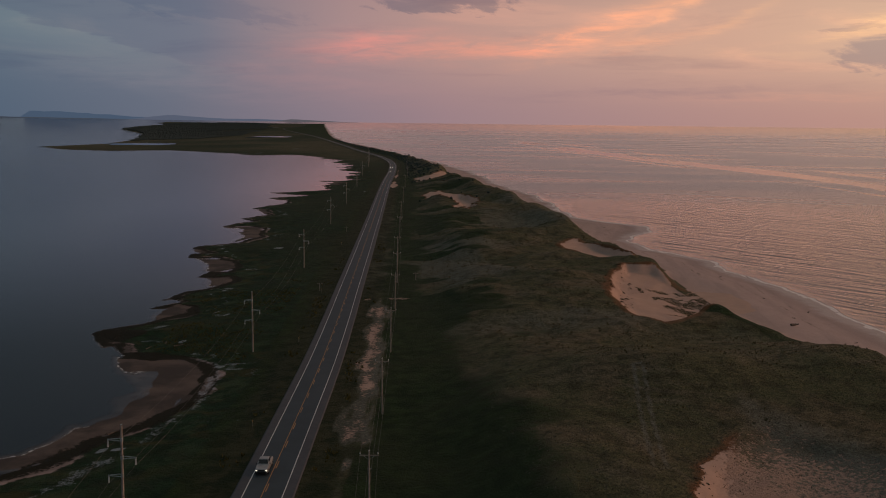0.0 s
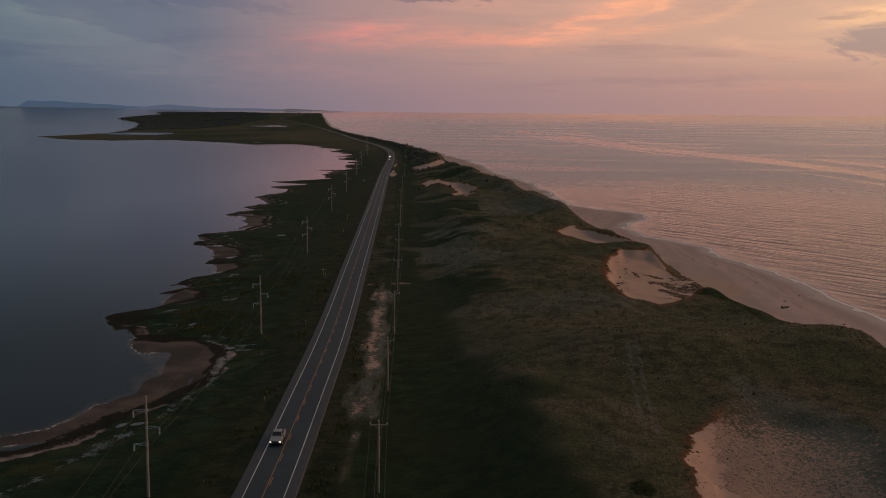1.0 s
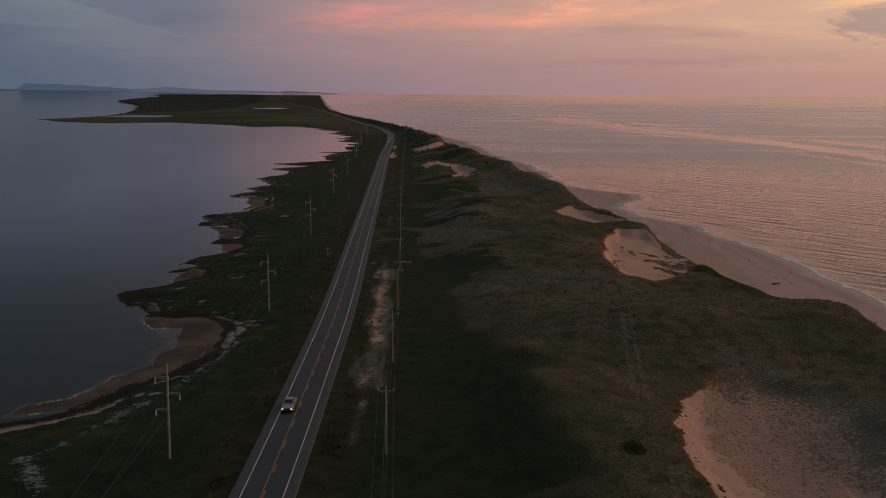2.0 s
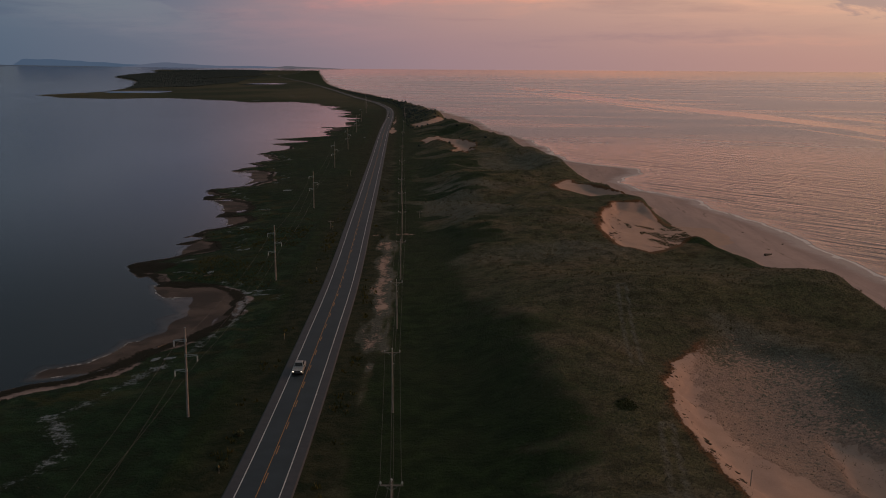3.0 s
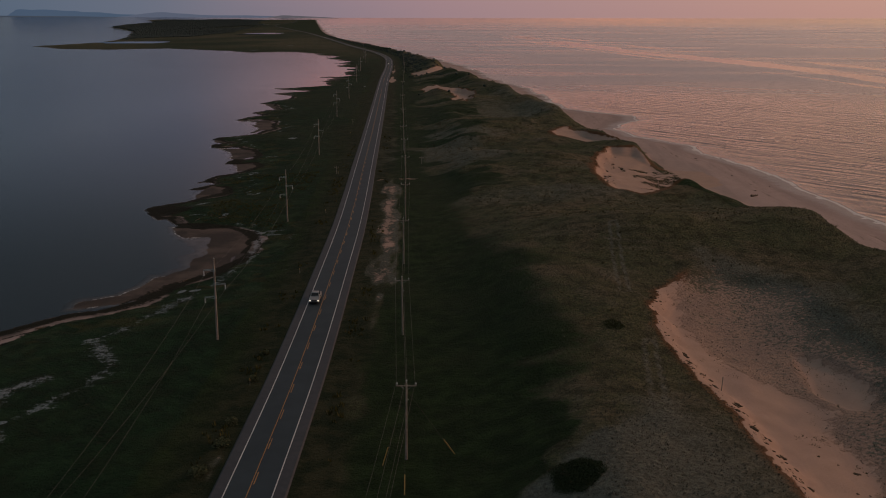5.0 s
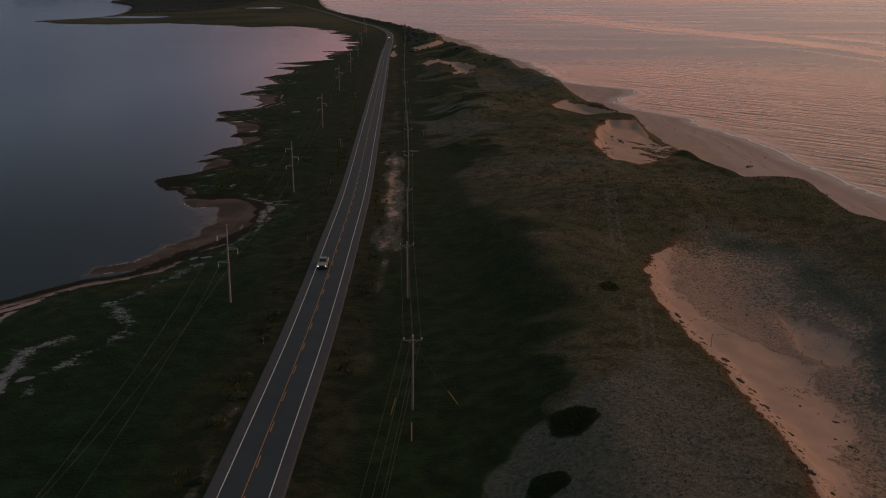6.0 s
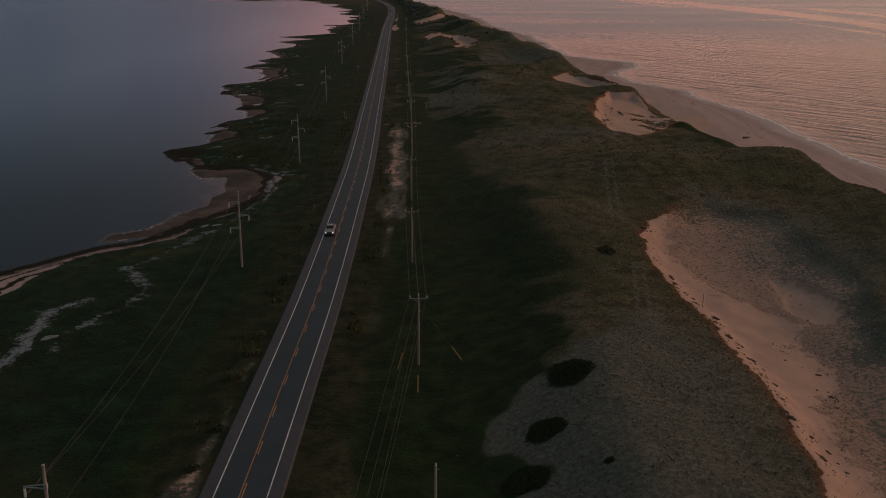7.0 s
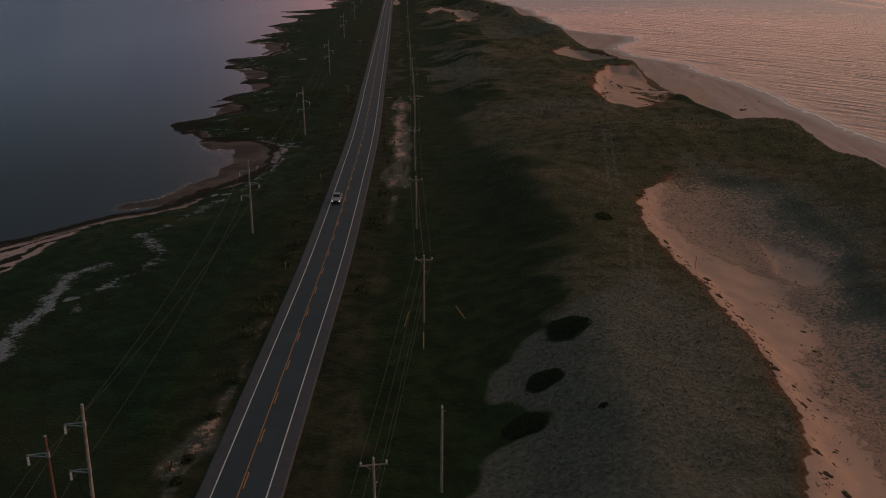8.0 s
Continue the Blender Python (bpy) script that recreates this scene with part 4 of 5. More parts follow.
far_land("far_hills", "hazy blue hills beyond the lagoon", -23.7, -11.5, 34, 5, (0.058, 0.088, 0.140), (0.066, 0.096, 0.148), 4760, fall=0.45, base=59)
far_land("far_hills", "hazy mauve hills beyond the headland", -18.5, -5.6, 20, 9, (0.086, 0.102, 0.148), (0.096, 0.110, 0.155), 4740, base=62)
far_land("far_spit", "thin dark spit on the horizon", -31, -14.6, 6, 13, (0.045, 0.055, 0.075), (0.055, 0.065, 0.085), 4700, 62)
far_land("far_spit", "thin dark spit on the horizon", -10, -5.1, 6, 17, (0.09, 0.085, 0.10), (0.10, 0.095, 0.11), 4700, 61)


# ---- shapes ----
def box(bm, sx, sy, sz, at=(0, 0, 0), bevel=0.0, turn=None):
    m = Matrix.Translation(at) @ (turn or Matrix()) @ Matrix.Diagonal((sx, sy, sz, 1))
    r = bmesh.ops.create_cube(bm, size=1.0, matrix=m)
    if bevel:
        edges = list({e for v in r["verts"] for e in v.link_edges})
        bmesh.ops.bevel(bm, geom=edges, offset=bevel, segments=2, affect="EDGES", profile=0.6)
    return r["verts"]


def rod(bm, a, b, r0, r1=None, sides=8):
    """A tapered round bar from a to b."""
    a, b = Vector(a), Vector(b)
    d = b - a
    m = Matrix.Translation((a + b) / 2) @ d.to_track_quat("Z", "Y").to_matrix().to_4x4()
    bmesh.ops.create_cone(bm, cap_ends=True, segments=sides, radius1=r0, radius2=r0 if r1 is None else r1, depth=d.length, matrix=m)


def tube(points, radius, sides=4):
    """Vertices and faces of a thin wire through the points."""
    p = np.array(points, float)
    t = np.gradient(p, axis=0)
    t /= np.linalg.norm(t, axis=1)[:, None]
    u = np.cross(t, (0, 0, 1.0))
    u /= np.linalg.norm(u, axis=1)[:, None]
    w = np.cross(u, t)
    a = np.arange(sides) * 2 * math.pi / sides
    v = p[:, None] + radius * (np.cos(a)[None, :, None] * u[:, None] + np.sin(a)[None, :, None] * w[:, None])
    i = np.arange(len(p) * sides).reshape(-1, sides)
    j = np.roll(i, -1, axis=1)
    return v.reshape(-1, 3), np.stack([i[:-1], j[:-1], j[1:], i[1:]], -1).reshape(-1, 4)


def base(name, m, label, category, group=""):
    ob = new(name)
    ob.matrix_basis = m
    return tagged(ob, label, category, group)


def ground_at(x, y):
    return float(heights(x, y)[0])


# ---- transmission line beside the lagoon ----
def insulator(parent, at, drop=0.9):
    bm = bmesh.new()
    x, y, z = at
    rod(bm, (x, y, z), (x, y, z - drop), 0.035)
    for q in np.linspace(0.12, drop - 0.08, 6):
        rod(bm, (x, y, z - q), (x, y, z - q - 0.05), 0.13, 0.09, 10)
    return part("insulator", bm, GLAZE, parent, "pale glazed insulator string")


ARMS = [(-1, 2.1), (1, 4.5), (-1, 6.9)]


def tall_pole(h, wood, label, arms=ARMS, reach=1.75):
    pole = base("transmission_pole", Matrix(), label, "utility pole", "poles along the lagoon")
    bm = bmesh.new()
    for i in range(4):
        rod(bm, (0, 0, -0.8 + (h + 0.8) * i / 4), (0, 0, -0.8 + (h + 0.8) * (i + 1) / 4), 0.21 - 0.02 * i, 0.19 - 0.02 * i, 10)
    bmesh.ops.remove_doubles(bm, verts=bm.verts, dist=0.001)
    part("shaft", bm, wood, pole)
    bm = bmesh.new()
    rod(bm, (0, 0, h), (0, 0, h + 0.09), 0.16, 0.02, 10)
    part("cap", bm, STEEL, pole, "metal pole cap")
    for side, down in arms:
        z = h - down
        bm = bmesh.new()
        rod(bm, (0, 0, z + 0.28), (side * reach, 0, z + 0.12), 0.05)
        rod(bm, (0, 0, z - 0.12), (side * reach, 0, z + 0.06), 0.05)
        box(bm, 0.34, 0.30, 0.5, (0, 0, z + 0.08), 0.03)
        box(bm, 0.16, 0.14, 0.2, (side * reach, 0, z + 0.05), 0.02)
        arm = part("bracket_arm", bm, STEEL, pole, "galvanised bracket arm")
        insulator(arm, (side * reach, 0, z))
    return pole


LINE_L = [(-37.6, 19), (-41.4, 119.6), (-44.9, 222.5), (-51.5, 351), (-60, 506), (-64.5, 632), (-74, 812), (-84, 985), (-93, 1174), (-104, 1330), (-121, 1527)]
POLE_H = 14.4
first = tall_pole(POLE_H, WOOD_GREY, "tall weathered wooden pole with three bracket arms, in marsh grass")
for i, (x, y) in enumerate(LINE_L):
    m = pose(x, y, ground_at(x, y), 0, 0.4 * math.sin(i * 2.1), 2.5)
    if i == 1:
        first.matrix_basis = m
    elif i:
        copy_thing(first, m)
corner = tall_pole(POLE_H, WOOD_GREY, "tall weathered wooden pole with two bracket arms, beside a reddish pole", [(-1, 2.1), (-1, 6.9)])
corner.matrix_basis = pose(*LINE_L[0], ground_at(*LINE_L[0]), 0, 0.6, 2.5)
stub = tall_pole(13.4, WOOD_RED, "reddish treated wooden pole with one bracket arm", [(-1, 1.9)])
stub.matrix_basis = pose(-39.1, 14.8, ground_at(-39.1, 14.8), 0, -0.8, 2.5)


def span(points, sag, n=14):
    out = []
    for a, b in zip(points[:-1], points[1:]):
        a, b = np.array(a), np.array(b)
        for q in np.linspace(0, 1, n, endpoint=False):
            p = a + (b - a) * q
            p[2] -= 4 * sag * np.linalg.norm(b - a) / 100 * q * (1 - q)
            out.append(p)
    return out + [np.array(points[-1])]


def wire(name, points, sag, radius, label):
    return tagged(new(name, shell(name, *tube(span(points, sag), radius), WIRE)), label, "power line", "overhead wires")


back_l = [(-35.5, -84)] + LINE_L[:9]
for side, down in ARMS:
    hung = [(x + side * 1.75, y, ground_at(x, y) + POLE_H - down - 0.95) for x, y in back_l]
    if side > 0:
        hung[:2] = [(-41.4, -84, 12), (-41.3, 14.6, ground_at(-39.6, 14.6) + 9.75)]
    wire("overhead_wire", hung, 1.8, 0.022, "thin bare conductor hung from bracket arms")


# ---- distribution line beside the road ----
def pin(parent, at):
    bm = bmesh.new()
    x, y, z = at
    rod(bm, (x, y, z), (x, y, z + 0.16), 0.02, sides=6)
    rod(bm, (x, y, z + 0.14), (x, y, z + 0.24), 0.10, 0.12, 10)
    rod(bm, (x, y, z + 0.24), (x, y, z + 0.36), 0.085, 0.05, 10)
    return part("pin_insulator", bm, GLAZE, parent, "white pin insulator")


def cross_pole(h):
    pole = base("utility_pole", Matrix(), "grey wooden utility pole with a crossarm, in dark grass", "utility pole", "poles beside the road")
    bm = bmesh.new()
    for i in range(3):
        rod(bm, (0, 0, -0.8 + (h + 0.8) * i / 3), (0, 0, -0.8 + (h + 0.8) * (i + 1) / 3), 0.17 - 0.02 * i, 0.15 - 0.02 * i, 10)
    bmesh.ops.remove_doubles(bm, verts=bm.verts, dist=0.001)
    part("shaft", bm, WOOD_GREY, pole)
    bm = bmesh.new()
    box(bm, 2.5, 0.10, 0.13, (0, -0.17, h - 0.35), 0.015)
    arm = part("crossarm", bm, WOOD_GREY, pole)
    for side in (-1, 1):
        bm = bmesh.new()
        rod(bm, (side * 0.7, -0.19, h - 0.40), (0, -0.16, h - 1.0), 0.018, sides=6)
        part("brace", bm, STEEL, pole, "flat steel brace")
        pin(arm, (side * 1.15, -0.17, h - 0.29))
    pin(arm, (0, 0, h))
    bm = bmesh.new()
    rod(bm, (0.16, 0, h - 2.2), (0.30, 0, h - 2.2), 0.05)
    part("neutral_spool", bm, GLAZE, pole)
    return pole


LINE_R = [(-10.8, 15.3), (-7.3, 72), (-9.5, 121), (-11, 171), (-12.2, 219), (-13.9, 272), (-15.6, 318), (-17.6, 362), (-20.5, 440), (-23.9, 528), (-28, 650), (-33, 800), (-37, 946), (-43, 1090)]
HR = 10.2
first = cross_pole(HR)
for i, (x, y) in enumerate(LINE_R):
    m = pose(x, y, ground_at(x, y), 0, 0.5 * math.sin(i * 1.7), 2 if i else 10)
    if i == 0:
        first.matrix_basis = m
    else:
        copy_thing(first, m)
back_r = [(-15, -40)] + LINE_R[:10]
for dx_, dz_ in ((-1.15, 0.0), (0.0, 0.3), (1.15, 0.0), (0.25, -2.3)):
    wire("overhead_wire", [(x + dx_, y, ground_at(x, y) + HR + 0.05 + dz_) for x, y in back_r], 1.0, 0.017, "thin bare conductor along the crossarms")

lone = base("bare_pole", pose(-4.8, 26, ground_at(-4.8, 26), 0, 0.6), "plain grey wooden pole with a white top, no arms", "utility pole")
bm = bmesh.new()
rod(bm, (0, 0, -0.8), (0, 0, 5), 0.17, 0.15, 10)
rod(bm, (0, 0, 5), (0, 0, 9.6), 0.15, 0.12, 10)
bmesh.ops.remove_doubles(bm, verts=bm.verts, dist=0.001)
part("shaft", bm, WOOD_GREY, lone)
bm = bmesh.new()
rod(bm, (0, 0, 9.6), (0, 0, 9.85), 0.10, 0.07, 8)
part("cap", bm, GLAZE, lone, "white cap")
bm = bmesh.new()
rod(bm, (0, 0, 9.2), (0.35, 0, 9.25), 0.03, sides=6)
part("bolt", bm, STEEL, lone)


def guy(x, y, ax, ay):
    """A stay wire from the pole at x, y to its anchor, with a yellow guard."""
    z0, z1 = ground_at(ax, ay), ground_at(x, y) + HR - 0.8
    a, b = Vector((ax, ay, z0)), Vector((x, y, z1))
    stay = base("guy_wire", Matrix.Translation(a), "stay wire with a yellow plastic guard at its foot", "guy wire", "pole stays")
    d = b - a
    bm = bmesh.new()
    rod(bm, (0, 0, -0.2), d, 0.012, sides=5)
    part("strand", bm, WIRE, stay)
    bm = bmesh.new()
    rod(bm, d.normalized() * 0.1, d.normalized() * 2.5, 0.055, sides=8)
    part("guard", bm, MARKER, stay, "yellow guard tube")


guy(-7.3, 72, -1.2, 72.4)
guy(-7.3, 72, -7.2, 62.6)
guy(-7.3, 72, -10.2, 70.4)


# ---- posts, signs and beach finds ----
def stake(x, y, h, r, mat, name, label, lean=0.0, band=None):
    ob = base(name, pose(x, y, ground_at(x, y), lean, lean * 0.5, 0), label, "post", name + "s")
    bm = bmesh.new()
    rod(bm, (0, 0, -0.3), (0, 0, h), r, r * 0.85, 8)
    part("shaft", bm, mat, ob)
    if band:
        bm = bmesh.new()
        rod(bm, (0, 0, h - 0.35), (0, 0, h), r * 1.25, r * 1.25, 8)
        part("reflector", bm, band, ob, "reflective band")
    return ob


stake(36.9, 89.4, 2.3, 0.07, WOOD_GREY, "dune_post", "thin wooden post standing in a sand slope", 3)
for i, (x, y) in enumerate([(-31.7, 98), (-33.4, 164), (-35.2, 230), (-38.5, 300), (-45, 420)]):
    stake(x, y, 1.15, 0.05, WOOD_GREY, "delineator", "short roadside marker with a yellow band", 1 + i % 2, MARKER)


def small_frame(x, y, turn):
    """A low wooden stand in the meadow."""
    ob = base("wooden_stand", pose(x, y, ground_at(x, y), 0, 0, turn), "low weathered post with a short crosspiece", "post", "stands in the meadow")
    bm = bmesh.new()
    rod(bm, (0, 0, -0.3), (0, 0, 2.6), 0.10, 0.08, 8)
    part("shaft", bm, WOOD_GREY, ob)
    bm = bmesh.new()
    box(bm, 1.8, 0.09, 0.12, (0, -0.12, 2.3), 0.01)
    part("crosspiece", bm, WOOD_GREY, ob)


small_frame(-39.4, 302, 10)
small_frame(-48, 470, -15)
small_frame(-9.5, 322, 5)

DRIFT = plain("driftwood", (0.09, 0.07, 0.055), (0.19, 0.155, 0.13), 0.9, 5.0, bump=0.4)


def driftwood(x, y, length, r, turn, seed):
    rng = random.Random(seed)
    bm = bmesh.new()
    a = Vector((-length / 2, 0, r))
    n = 5
    for i in range(n):
        b = a + Vector((length / n, rng.uniform(-0.12, 0.12) * length / n, rng.uniform(-0.02, 0.03)))
        rod(bm, a, b, r * (1 - 0.12 * i), r * (1 - 0.12 * (i + 1)), 7)
        if i in (2, 3):
            rod(bm, b, b + Vector((0.15 * length, rng.choice((-1, 1)) * 0.14 * length, 0.10 * length)), r * 0.45, r * 0.2, 6)
        a = b
    ob = part("driftwood", bm, DRIFT)
    ob.matrix_basis = pose(x, y, ground_at(x, y) - 0.05, 0, 0, turn)
    tagged(ob, "bleached driftwood log lying on the sand", "driftwood", "driftwood")


for i, (x, y, l, r, t) in enumerate([(94.5, 254.5, 2.4, 0.42, 20), (108.5, 282, 1.6, 0.16, 60), (101, 300, 1.2, 0.12, 100), (96, 225, 2.2, 0.14, 80), (104, 238, 1.4, 0.12, 30),
                                     (112, 352, 1.7, 0.14, 95), (100, 345, 1.2, 0.12, 15), (99, 268, 1.0, 0.12, 140), (-64, 228, 2.4, 0.13, 40), (-68, 231, 1.8, 0.12, 110),
                                     (-71, 227, 2.2, 0.12, 75), (-58, 164, 2.6, 0.13, 60), (-76, 130, 2.2, 0.13, 30), (-84, 122, 2.4, 0.14, 50)]):
    driftwood(x, y, l, r, t, i)


# ---- vehicles ----
SILVER = plain("silver_paint", (0.27, 0.275, 0.28), (0.32, 0.325, 0.33), 0.36, 2.0, 0.35)
DARK_PAINT = plain("dark_blue_paint", (0.03, 0.035, 0.045), (0.04, 0.045, 0.055), 0.3, 2.0, 0.3)
TYRE = plain("tyre_rubber", (0.012, 0.012, 0.012), (0.025, 0.025, 0.025), 0.9, 6.0)
TRIM = plain("black_trim", (0.015, 0.015, 0.016), (0.03, 0.03, 0.03), 0.5, 4.0)
CAR_GLASS = plain("tinted_glass", (0.010, 0.012, 0.014), (0.016, 0.018, 0.020), 0.06, 1.0)
HEADLIGHT = lamp_material("headlight_glow", (1.0, 0.84, 0.62), 1.9)
HIGH_BEAM = lamp_material("high_beam_glow", (1.0, 0.86, 0.66), 26.0)
RED_LENS = plain("red_lens", (0.12, 0.008, 0.006), (0.16, 0.012, 0.01), 0.25, 4.0)


def loft(bm, rings):
    """Closed skin over rings of points that run round the same number of corners."""
    vs = [[bm.verts.new(p) for p in ring] for ring in rings]
    for a, b in zip(vs[:-1], vs[1:]):
        for i in range(len(a)):
            bm.faces.new((a[i], a[(i + 1) % len(a)], b[(i + 1) % len(b)], b[i]))
    bm.faces.new(vs[0][::-1])
    bm.faces.new(vs[-1])
    bmesh.ops.recalc_face_normals(bm, faces=bm.faces)


def ring(y, half, z0, z1, tuck=0.06):
    return [(-half + tuck, y, z0), (half - tuck, y, z0), (half, y, z0 + (z1 - z0) * 0.45), (half - 0.05, y, z1 - 0.05), (half - 0.13, y, z1), (-half + 0.13, y, z1), (-half + 0.05, y, z1 - 0.05), (-half, y, z0 + (z1 - z0) * 0.45)]


def pickup(paint, label, m, lamps):
    """A crew-cab pickup that faces -y."""
    car = base("pickup_truck", m, label, "pickup truck", "vehicles on the road")
    bm = bmesh.new()
    loft(bm, [ring(-2.78, 0.84, 0.46, 0.92), ring(-2.66, 0.94, 0.38, 1.02), ring(-1.9, 0.98, 0.34, 1.10), ring(-1.05, 0.98, 0.34, 1.14), ring(1.0, 0.98, 0.34, 1.16), ring(2.6, 0.97, 0.36, 1.18), ring(2.74, 0.93, 0.46, 1.14)])
    part("body", bm, paint, car)
    bm = bmesh.new()
    loft(bm, [[(-0.86, -1.15, 1.12), (0.86, -1.15, 1.12), (0.86, 1.05, 1.14), (-0.86, 1.05, 1.14)], [(-0.80, -0.95, 1.30), (0.80, -0.95, 1.30), (0.80, 0.98, 1.32), (-0.80, 0.98, 1.32)],
              [(-0.68, -0.42, 1.78), (0.68, -0.42, 1.78), (0.68, 0.76, 1.80), (-0.68, 0.76, 1.80)], [(-0.60, -0.22, 1.84), (0.60, -0.22, 1.84), (0.60, 0.62, 1.85), (-0.60, 0.62, 1.85)]])
    part("cab", bm, paint, car)
    bm = bmesh.new()
    loft(bm, [[(-0.74, -1.03, 1.27), (0.74, -1.03, 1.27), (0.74, -0.98, 1.25), (-0.74, -0.98, 1.25)], [(-0.62, -0.50, 1.75), (0.62, -0.50, 1.75), (0.62, -0.45, 1.73), (-0.62, -0.45, 1.73)]])
    part("windscreen", bm, CAR_GLASS, car, "dark windscreen")
    for side in (-1, 1):
        for y0, y1 in ((-0.62, 0.10), (0.18, 0.74)):
            bm = bmesh.new()
            lean = 0.22 if y0 < 0 else 0.0
            loft(bm, [[(side * 0.825, y0, 1.30), (side * 0.825, y1, 1.31), (side * 0.78, y1, 1.31), (side * 0.78, y0, 1.30)], [(side * 0.715, y0 + lean, 1.72), (side * 0.715, y1, 1.73), (side * 0.67, y1, 1.73), (side * 0.67, y0 + lean, 1.72)]])
            part("side_window", bm, CAR_GLASS, car, "dark side window")
        bm = bmesh.new()
        box(bm, 0.20, 0.10, 0.16, (side * 1.02, -0.80, 1.26), 0.03)
        part("wing_mirror", bm, TRIM, car, "black wing mirror")
        bm = bmesh.new()
        box(bm, 0.26, 0.10, 0.18, (side * 0.74, -2.74, 0.80), 0.03)
        part("headlight", bm, lamps, car, "lit headlight")
        bm = bmesh.new()
        box(bm, 0.14, 0.06, 0.36, (side * 0.82, 2.74, 0.90), 0.02)
        part("tail_light", bm, RED_LENS, car, "red tail light")
        for y in (-1.85, 1.75):
            bm = bmesh.new()
            bmesh.ops.create_cone(bm, cap_ends=True, segments=22, radius1=0.39, radius2=0.39, depth=0.26, matrix=pose(side * 0.86, y, 0.39, 0, 90, 0))
            bmesh.ops.bevel(bm, geom=[e for e in bm.edges if len(e.link_faces) == 2 and max(len(f.verts) for f in e.link_faces) > 4], offset=0.04, segments=2, affect="EDGES")
            wheel = part("wheel", bm, TYRE, car, "black tyre")
            bm = bmesh.new()
            bmesh.ops.create_cone(bm, cap_ends=True, segments=18, radius1=0.24, radius2=0.22, depth=0.27, matrix=pose(side * 0.875, y, 0.39, 0, 90, 0))
            part("rim", bm, STEEL, wheel, "alloy rim")
    bm = bmesh.new()
    box(bm, 0.96, 0.08, 0.26, (0, -2.77, 0.80), 0.03)
    part("grille", bm, TRIM, car, "black grille")
    for y in (-2.80, 2.78):
        bm = bmesh.new()
        box(bm, 1.78, 0.16, 0.20, (0, y, 0.54), 0.05)
        part("bumper", bm, TRIM, car, "dark bumper")
    bm = bmesh.new()
    box(bm, 1.50, 1.50, 0.06, (0, 1.86, 1.19), 0.02)
    part("bed_cover", bm, TRIM, car, "dark cargo bed cover")
    return car


def along_road(y, off):
    t = math.degrees(math.atan2(float(road_x(np.array(y + 2.0)) - road_x(np.array(y - 2.0))), 4.0))
    return pose(float(road_x(np.array(float(y)))) + off, y, 2.003, 0, 0, -t)


pickup(SILVER, "silver pickup truck with lit headlights, on the road", along_road(142, -1.55), HEADLIGHT)
pickup(DARK_PAINT, "dark pickup truck with lit headlights, in the bend", along_road(1056, -1.5), HIGH_BEAM)
pickup(DARK_PAINT, "dark pickup truck with lit headlights, in the bend", along_road(1140, -1.5), HIGH_BEAM)


# ---- plants ----
rng = np.random.default_rng(7)


def tufts(name, mat, label, x, y, h, blades=6, spread=0.35, lean=0.5):
    """Clumps of upright blades standing on the ground."""
    z = heights(x, y)
    n = len(x)
    a = rng.uniform(0, 2 * math.pi, (n, blades))
    r = spread * np.sqrt(rng.uniform(0.02, 1, (n, blades))) * (h[:, None] / 0.6)
    bx_, by_ = x[:, None] + r * np.cos(a), y[:, None] + r * np.sin(a)
    hh = h[:, None] * rng.uniform(0.55, 1.15, (n, blades))
    tx, ty = bx_ + lean * hh * np.cos(a) * rng.uniform(0.2, 1, (n, blades)), by_ + lean * hh * np.sin(a) * rng.uniform(0.2, 1, (n, blades))
    w = 0.13 * h[:, None] + 0.02
    px, py = -np.sin(a) * w, np.cos(a) * w
    zz = np.repeat(z[:, None], blades, 1) - 0.06
    v = np.stack([np.stack([bx_ - px, by_ - py, zz], -1), np.stack([bx_ + px, by_ + py, zz], -1), np.stack([tx, ty, zz + hh], -1)], 2).reshape(-1, 3)
    f = np.arange(len(v)).reshape(-1, 3)
    return tagged(new(name, shell(name, v, f, mat, False)), label, "grass", kind="stuff")


def scatter(n, x0, x1, y0, y1, want):
    """Random places where the surface fields allow a plant."""
    x, y = rng.uniform(x0, x1, n), rng.uniform(y0, y1, n)
    z, f = terrain(x, y)
    keep = want(x, y, z, f) > rng.uniform(0, 1, n)
    return x[keep], y[keep]


def dune_want(x, y, z, f):
    fr = x - road_x(y)
    ok = (z > 1.2) & (fr > 13) & (f["bare"] < 0.2 + 0.6 * rng.uniform(-1, 1, len(x)))
    return ok * (0.10 + 0.90 * f["cover"] ** 2) * (1 - f["lush"]) ** 2 * (1 - f["verge"])


def fade(lo, hi):
    return lambda x, y, z, f: dune_want(x, y, z, f) * smooth(y + 14 * fbm(x, y, 30, 501, 3), lo, hi)


x, y = scatter(46000, -8, 100, 22, 200, fade(195, 125))
tufts("marram_grass", GRASS_PALE, "grey-brown marram grass tufts on the dunes", x, y, rng.uniform(0.12, 0.30, len(x)))
x, y = scatter(11000, -12, 104, 110, 330, lambda x, y, z, f: fade(110, 200)(x, y, z, f) * smooth(fbm(x, y, 12, 505, 3), -0.3, 0.4))
tufts("heath_plants", GRASS_DARK, "dark olive heath tufts on the dunes", x, y, 0.14 + 0.5 * rng.uniform(0, 1, len(x)) ** 3, 6, 0.6)
x, y = scatter(10000, -40, 90, 330, 900, lambda x, y, z, f: dune_want(x, y, z, f) * smooth(fbm(x, y, 30, 507, 3), -0.2, 0.4))
